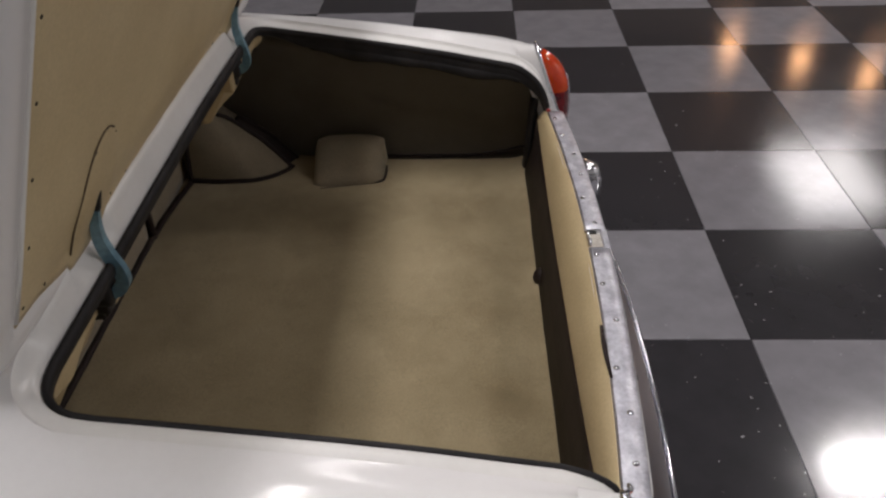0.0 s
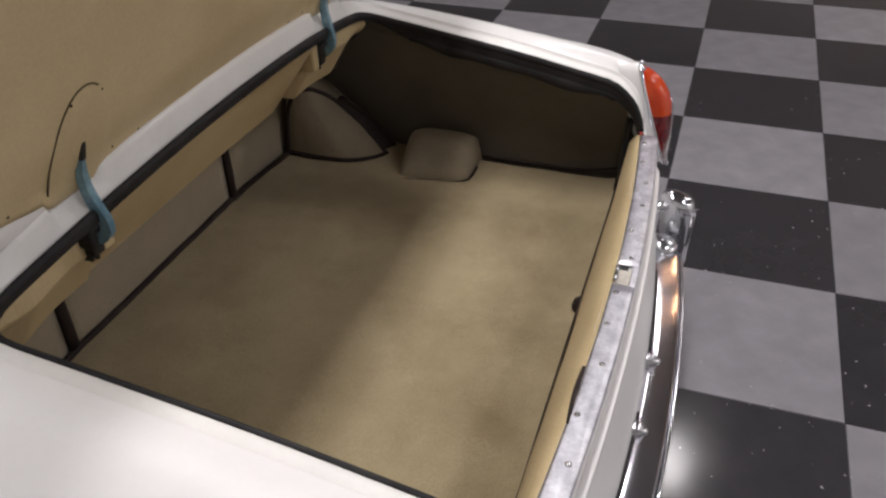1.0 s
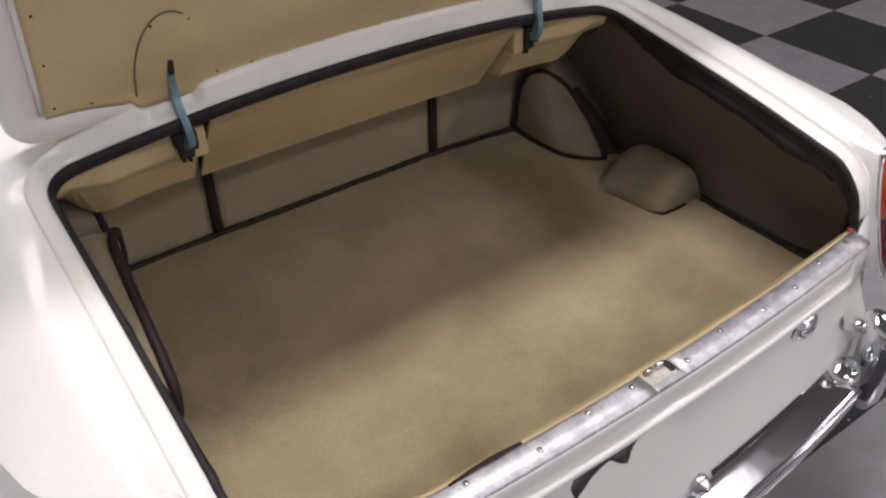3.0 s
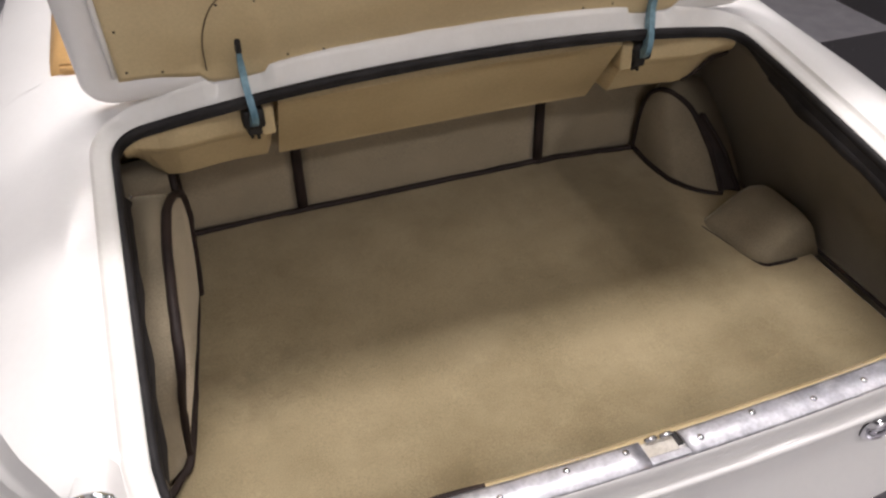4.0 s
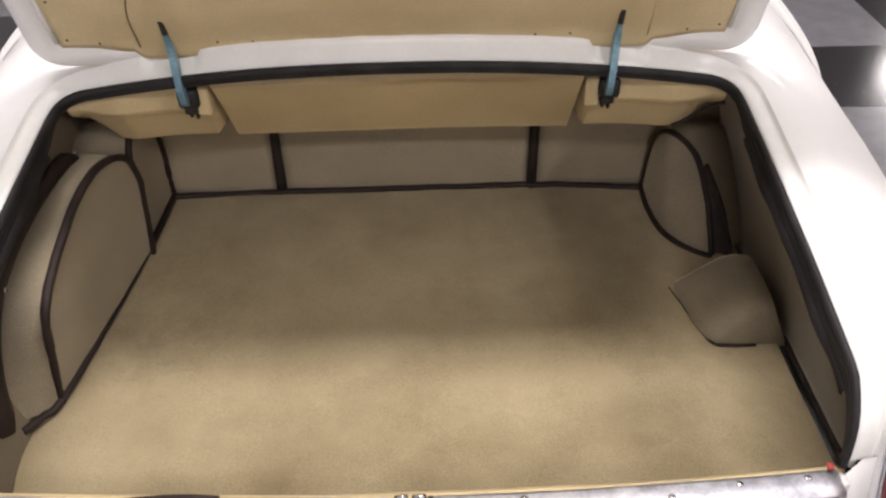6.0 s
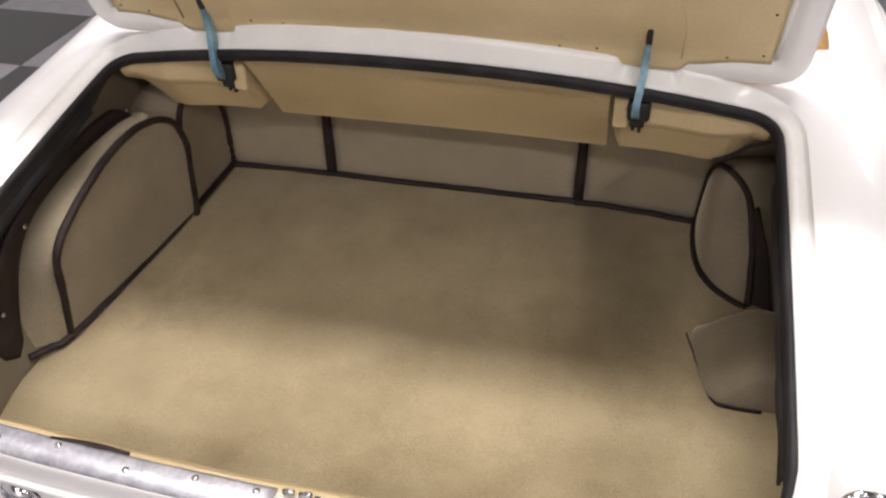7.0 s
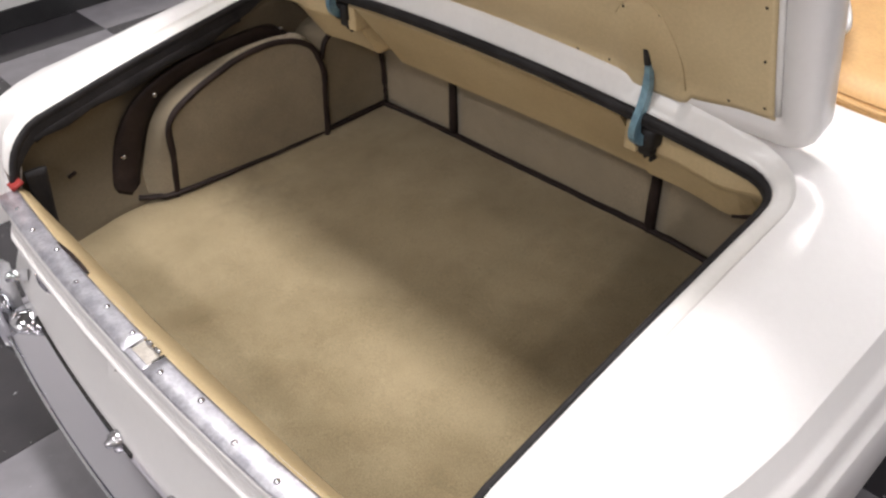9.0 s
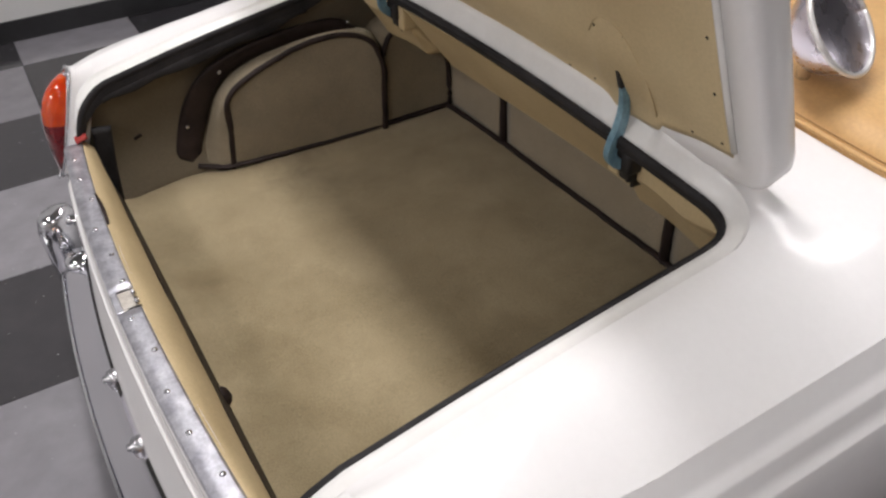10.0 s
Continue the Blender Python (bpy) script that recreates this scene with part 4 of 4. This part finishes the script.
def on_lid(x, up, out=0.0):
    """A point of the lid: up its face from the lower edge, out towards the rear."""
    a = radians(LEAN_LID)
    return Vector((x, 0.734 - up * math.sin(a) - out * math.cos(a), 0.843 + up * math.cos(a) - out * math.sin(a)))


LID_H, LID_W = 0.80, 0.627


def lid_outline(inset, n=6):
    """The lid's outline: a lower edge that bows down in the middle, rounded corners."""
    w, h0, h1 = LID_W - inset, inset - 0.008, LID_H - inset
    r = max(0.01, 0.050 - inset * 0.7)
    pts = []
    for k in range(n * 4 + 1):
        x = -(w - r) + 2 * (w - r) * k / (n * 4)
        pts.append((x, h0))
    for k in range(1, n + 1):
        a = -math.pi / 2 + math.pi / 2 * k / n
        pts.append((w - r + r * math.cos(a), h0 + r + r * math.sin(a)))
    for k in range(1, n + 1):
        pts.append((w, h0 + r + (h1 - h0 - 2 * r) * k / n))
    for k in range(1, n + 1):
        a = math.pi / 2 * k / n
        pts.append((w - r + r * math.cos(a), h1 - r + r * math.sin(a)))
    for k in range(1, n * 4 + 1):
        x = (w - r) - 2 * (w - r) * k / (n * 4)
        pts.append((x, h1))
    for k in range(1, n + 1):
        a = math.pi / 2 + math.pi / 2 * k / n
        pts.append((-(w - r) + r * math.cos(a), h1 - r + r * math.sin(a)))
    for k in range(1, n + 1):
        pts.append((-w, h1 - r - (h1 - h0 - 2 * r) * k / n))
    for k in range(1, n):
        a = math.pi + math.pi / 2 * k / n
        pts.append((-(w - r) + r * math.cos(a), h0 + r + r * math.sin(a)))
    return pts


def bow(x, u):
    """The lid is bowed towards the rear above its lower edge."""
    return 0.024 * (1 - (x / 0.6) ** 2) * smooth(u / 0.15)


lid = new("boot_lid")
lid.parent = car
tagged(lid, "open white boot lid lined with tan board")
bm = bmesh.new()
rings = [(0.075, -0.004), (0.048, 0.000), (0.043, 0.006), (0.022, 0.007), (0.010, 0.004), (0.003, -0.001), (0.0, -0.008), (0.0, -0.040), (0.006, -0.050), (0.05, -0.056), (0.3, -0.075)]
rows = []
for inset, out in rings:
    rows.append([on_lid(x, u, out + bow(x, u)) for x, u in lid_outline(inset)])
vs = sheet(bm, rows, closed=True)
bm.faces.new(vs[-1])
part("lid_shell", bm, WHITE, lid, "white painted lid shell and inner border")

# tan board, with two pads over the hinge pockets
bm = bmesh.new()
HX = 0.376


def lid_face(x, u):
    out = 0.001 + bow(x, u)
    out += 0.007 * smooth((0.06 - u) / 0.03) * (1 - smooth((abs(x) - 0.44) / 0.09))
    for hx in (-HX, HX):
        dx, du = (x - hx) / 0.058, (u - 0.08) / 0.120
        d = math.hypot(dx, du) if u > 0.08 else abs(dx)
        out += 0.005 * smooth((1.0 - d) / 0.25) * smooth((u - 0.02) / 0.05)
    return on_lid(x, u, out + 0.001 * noise.noise((x * 4, u * 4, 0.7)))


rows = []
us = [0.0 + 0.0105 * i for i in range(72)]
nx = 110
for u in us:
    row = []
    for k in range(nx + 1):
        x = -0.568 + 1.136 * k / nx
        low = 0.036 + 0.006 * smooth((abs(x) - 0.44) / 0.09) - 0.018 * max(smooth((0.066 - abs(abs(x) - HX)) / 0.012), 0.0)
        uu = low + (0.755 - low) * u / us[-1]
        row.append(lid_face(x, uu))
    rows.append(row)
solid_sheet(bm, rows, lambda p: p + Vector((0, 0.004, 0.001)))
part("lid_board", bm, LIDBOARD, lid, "tan board with two raised hinge pads")
spots = [(s * 0.553, 0.06 + 0.085 * k) for s in (-1, 1) for k in range(8)] + [(x, 0.052) for x in (-0.50, -0.30, -0.24, -0.12, 0.0, 0.12, 0.24, 0.30, 0.50)] + [(s * HX + d, 0.178) for s in (-1, 1) for d in (-0.026, 0.030)]
for x, u in spots:
    bm = bmesh.new()
    p = lid_face(x, u)
    lathe(bm, [(0.0024, -0.001), (0.0022, 0.0007), (0.001, 0.0011)], Matrix.Translation(p) @ pose(0, 0, 0, 90 + LEAN_LID, 0, 0), 8)
    part("screw", bm, BINDING, lid, "dark screw head")
for hx in (-HX, HX):
    bm = bmesh.new()
    pts = []
    for k in range(25):
        a = math.pi * k / 24
        pts.append(lid_face(hx - 0.057 * math.cos(a), 0.08 + 0.118 * math.sin(a)) - Vector((0, 0.001, 0)))
    pts = [lid_face(hx - 0.057, 0.045)] + (pts[:16] if hx < 0 else pts[6:] + [lid_face(hx + 0.057, 0.045)])
    if hx > 0:
        pts = pts[1:]
    tube(bm, pts, 0.0013 if hx < 0 else 0.0010, 6)
    part("pad_seam", bm, SEAM if hx < 0 else LIDBOARD, lid, "dark seam round the hinge pad" if hx < 0 else "faint seam round the hinge pad")

# pale bead round the board's sides and top
bm = bmesh.new()
side_u = [0.055 + 0.07 * k for k in range(11)]
line = [lid_face(-0.572, u) for u in side_u] + [lid_face(-0.55 + 0.1 * k, 0.762) for k in range(12)] + [lid_face(0.572, u) for u in side_u[::-1]]
tube(bm, line, 0.0045, 8)
part("edge_bead", bm, LIP, lid, "pale bead round the lid board")

# hinges
for s in (-1, 1):
    x = s * HX
    bm = bmesh.new()
    line = curve_through([(x + 0.001 * s, 0.728, 0.786), (x, 0.712, 0.780), (x - 0.002 * s, 0.697, 0.785), (x - 0.003 * s, 0.688, 0.798), (x - 0.002 * s, 0.688, 0.816), (x + 0.001 * s, 0.696, 0.845), (x + 0.002 * s, 0.700, 0.872), (x + 0.003 * s, 0.696, 0.900), (x + 0.003 * s, 0.687, 0.931)], 34)
    rows = []
    for k, (p, d) in enumerate(zip(line, frames_along(line))):
        f = k / 33
        hw = 0.0058 if f < 0.8 else 0.0058 - 0.003 * (f - 0.8) / 0.2
        dp = (0.0085 if f < 0.65 else 0.0085 - 0.005 * (f - 0.65) / 0.35)
        n = Vector((1, 0, 0)).cross(d).normalized()
        rows.append([p + Vector((hw, 0, 0)) + n * dp, p - Vector((hw, 0, 0)) + n * dp, p - Vector((hw, 0, 0)) - n * dp, p + Vector((hw, 0, 0)) - n * dp])
    vs = sheet(bm, rows, closed=True)
    bm.faces.new(vs[0]), bm.faces.new(vs[-1])
    hinge = part("hinge", bm, HINGE, car, "blue-grey painted curved lid hinge arm", False)
    bm = bmesh.new()
    box(bm, x - 0.016, x + 0.022, 0.704, 0.748, 0.764, 0.802, 0.007)
    box(bm, x - 0.010, x + 0.015, 0.714, 0.748, 0.748, 0.772, 0.004)
    box(bm, x - 0.006, x, 0.726, 0.746, 0.736, 0.758, 0.002)
    box(bm, x + 0.005, x + 0.011, 0.726, 0.746, 0.733, 0.758, 0.002)
    part("bracket", bm, BLACK, hinge, "black hinge bracket")
    bm = bmesh.new()
    box(bm, -0.005, 0.005, -0.004, 0.004, -0.016, 0.016, 0.002, pose(x + 0.003 * s, 0.686, 0.928, 16, 0, 0))
    part("tip", bm, BLACK, hinge, "dark tip of the hinge arm")
    bm = bmesh.new()
    lathe(bm, [(0.005, -0.017), (0.005, 0.017), (0.003, 0.018)], pose(x, 0.716, 0.784, 0, 90, 0), 10)
    part("pin", bm, BLACK, hinge, "dark hinge pin")
    bm = bmesh.new()
    box(bm, s * 0.350 - 0.013, s * 0.350 + 0.013, 0.716, 0.750, 0.744, 0.800, 0.005)
    part("gutter_end", bm, BOARD, car, "tan end of the front gutter", False)

# ---- folded hood cover, mirror ----
bm = bmesh.new()
rows = []
for i in range(30):
    f = i / 29
    row = []
    for k in range(61):
        x = -0.70 + 1.40 * k / 60
        y0 = 0.945 + 0.05 * smooth((abs(x) - 0.64) / 0.12)
        y = y0 + (2.05 - y0) * f
        edge = min(1.0, f / 0.03) * min(1.0, (0.70 - abs(x)) / 0.03 + 0.05)
        z = deck_z(x, y) + 0.004 + 0.034 * min(1, edge) ** 0.5 + 0.035 * smooth(f / 0.25) * (1 - (x / 0.78) ** 2) + 0.004 * noise.noise((x * 7, y * 7, 4.0))
        row.append((x, y, z))
    rows.append(row)
solid_sheet(bm, rows, lambda p: Vector((p.x, p.y, p.z - 0.03)))
hood = part("hood_cover", bm, HOOD, car, "tan vinyl cover over the folded hood")
for off, r in ((0.001, 0.004), (0.005, 0.0012)):
    bm = bmesh.new()
    tube(bm, [(x, 0.945 + off + 0.05 * smooth((abs(x) - 0.64) / 0.12), deck_z(x, 0.96) + 0.008 + 1.7 * off) for x in [-0.68 + 1.36 * k / 50 for k in range(51)]], r, 6)
    part("piping" if r > 0.003 else "stitching", bm, HOOD if r > 0.003 else STITCH, hood, "tan piping along the rear edge" if r > 0.003 else "brown stitch line")
mirror = new("chrome_mirror")
mirror.matrix_world = look((0.474, 1.012, 0.957), (-0.276, 0.812, 0.347))
tagged(mirror, "round chrome mirror with a domed shell on the tan cover", "mirror")
bm = bmesh.new()
lathe(bm, [(0.004, -0.072), (0.028, -0.068), (0.048, -0.056), (0.062, -0.036), (0.072, -0.010), (0.0745, 0.002), (0.070, 0.004)], Matrix.Identity(4), 36)
part("shell", bm, MIRROR_SHELL, mirror, "grey chrome shell")
bm = bmesh.new()
tube(bm, [(0.0765 * math.cos(2 * math.pi * k / 48), 0.0765 * math.sin(2 * math.pi * k / 48), 0.004) for k in range(49)], 0.0048, 10)
part("ring", bm, SATIN, mirror, "bright ring round the glass")
bm = bmesh.new()
lathe(bm, [(0.073, 0.003), (0.050, -0.006), (0.025, -0.011), (0.002, -0.013)], Matrix.Identity(4), 36)
part("glass", bm, GLASS, mirror, "dished mirror glass")
bm = bmesh.new()
down = mirror.matrix_world.inverted()
tube(bm, [down @ Vector((0.445, 1.004, 0.925)), down @ Vector((0.442, 1.004, 0.895)), down @ Vector((0.440, 1.004, 0.862))], 0.012, 10)
part("foot", bm, CHROME, mirror, "short chrome foot")

# ---- wheels ----
for y in (1.24, 3.05):
    for s in (-1, 1):
        wheel = new("wheel")
        wheel.parent = car
        wheel.location = (s * 0.70, y, GROUND + 0.30)
        bm = bmesh.new()
        lathe(bm, [(0.19, -0.07), (0.25, -0.08), (0.29, -0.068), (0.30, -0.04), (0.30, 0.04), (0.29, 0.068), (0.25, 0.08), (0.19, 0.07)], pose(0, 0, 0, 0, 90, 0), 40)
        part("tyre", bm, TYRE, wheel, "black rubber tyre")
        bm = bmesh.new()
        lathe(bm, [(0.02, s * 0.06), (0.10, s * 0.055), (0.17, s * 0.04), (0.195, s * 0.072), (0.20, s * 0.06)], pose(0, 0, 0, 0, 90, 0), 32)
        part("rim", bm, CHROME, wheel, "chrome wheel cover")
for y in (1.24, 3.05):
    bm = bmesh.new()
    box(bm, -0.60, 0.60, y - 0.24, y + 0.30, 0.25, 0.64)
    part("wheel_housing", bm, BLACK, car, "dark inner wheel housing", False)

# ---- chequered floor ----
TILE, TURN_DEG = 0.537, -0.4
ORIGIN = Vector((0.469, -0.540, GROUND))
floor_m = Matrix.Translation(ORIGIN) @ pose(0, 0, 0, 0, 0, TURN_DEG)
bm = bmesh.new()
box(bm, X0 - 0.2, X1 + 0.2, Y0 - 0.2, Y1 + 0.2, GROUND - 0.2, GROUND - 0.003)
floor = tagged(finish(bm, "floor", JOINT, None, "chequered showroom floor of polished black and grey tiles", False), kind="structure", category="floor")


def tile_mesh(mat):
    bm = bmesh.new()
    h, g = TILE / 2, 0.0006
    lo = [bm.verts.new((sx * (h - g), sy * (h - g), -0.003)) for sx, sy in ((-1, -1), (1, -1), (1, 1), (-1, 1))]
    hi = [bm.verts.new((sx * (h - g - 0.0012), sy * (h - g - 0.0012), 0.0)) for sx, sy in ((-1, -1), (1, -1), (1, 1), (-1, 1))]
    bm.faces.new(hi)
    for i in range(4):
        j = (i + 1) % 4
        bm.faces.new((lo[i], lo[j], hi[j], hi[i]))
    me = bpy.data.meshes.new("tile")
    bm.to_mesh(me)
    bm.free()
    me.materials.append(mat)
    return me


tiles = [tile_mesh(TILE_GREY), tile_mesh(TILE_DARK)]
near_i, near_j = range(-7, 9), range(-6, 12)
far_v, far_f, far_m = [], [], []
for i in range(-9, 30):
    for j in range(-20, 34):
        c = floor_m @ Vector(((i + 0.5) * TILE, (j + 0.5) * TILE, 0))
        dark = (i + j) % 2
        if i in near_i and j in near_j and c.x > X0 - 0.3:
            ob = new("tile", tiles[dark])
            ob.parent = floor
            ob.matrix_world = Matrix.Translation(c) @ pose(0, 0, 0, 0, 0, TURN_DEG + 90 * ((i * 3 + j * 7) % 4))
            continue
        if not (X0 - 0.3 < c.x < X1 + 0.3 and Y0 - 0.3 < c.y < Y1 + 0.3):
            continue
        k = len(far_v)
        h = TILE / 2 - 0.0012
        far_v += [floor_m @ Vector(((i + 0.5) * TILE + sx * h, (j + 0.5) * TILE + sy * h, 0)) for sx, sy in ((-1, -1), (1, -1), (1, 1), (-1, 1))]
        far_f.append((k, k + 1, k + 2, k + 3))
        far_m.append(dark)
me = bpy.data.meshes.new("far_tiles")
me.from_pydata([tuple(v) for v in far_v], [], far_f)
me.materials.append(TILE_GREY), me.materials.append(TILE_DARK)
me.polygons.foreach_set("material_index", far_m)
far = new("far_tiles", me)
far.parent = floor
tagged(far, "black and grey tiles farther off", kind="stuff")
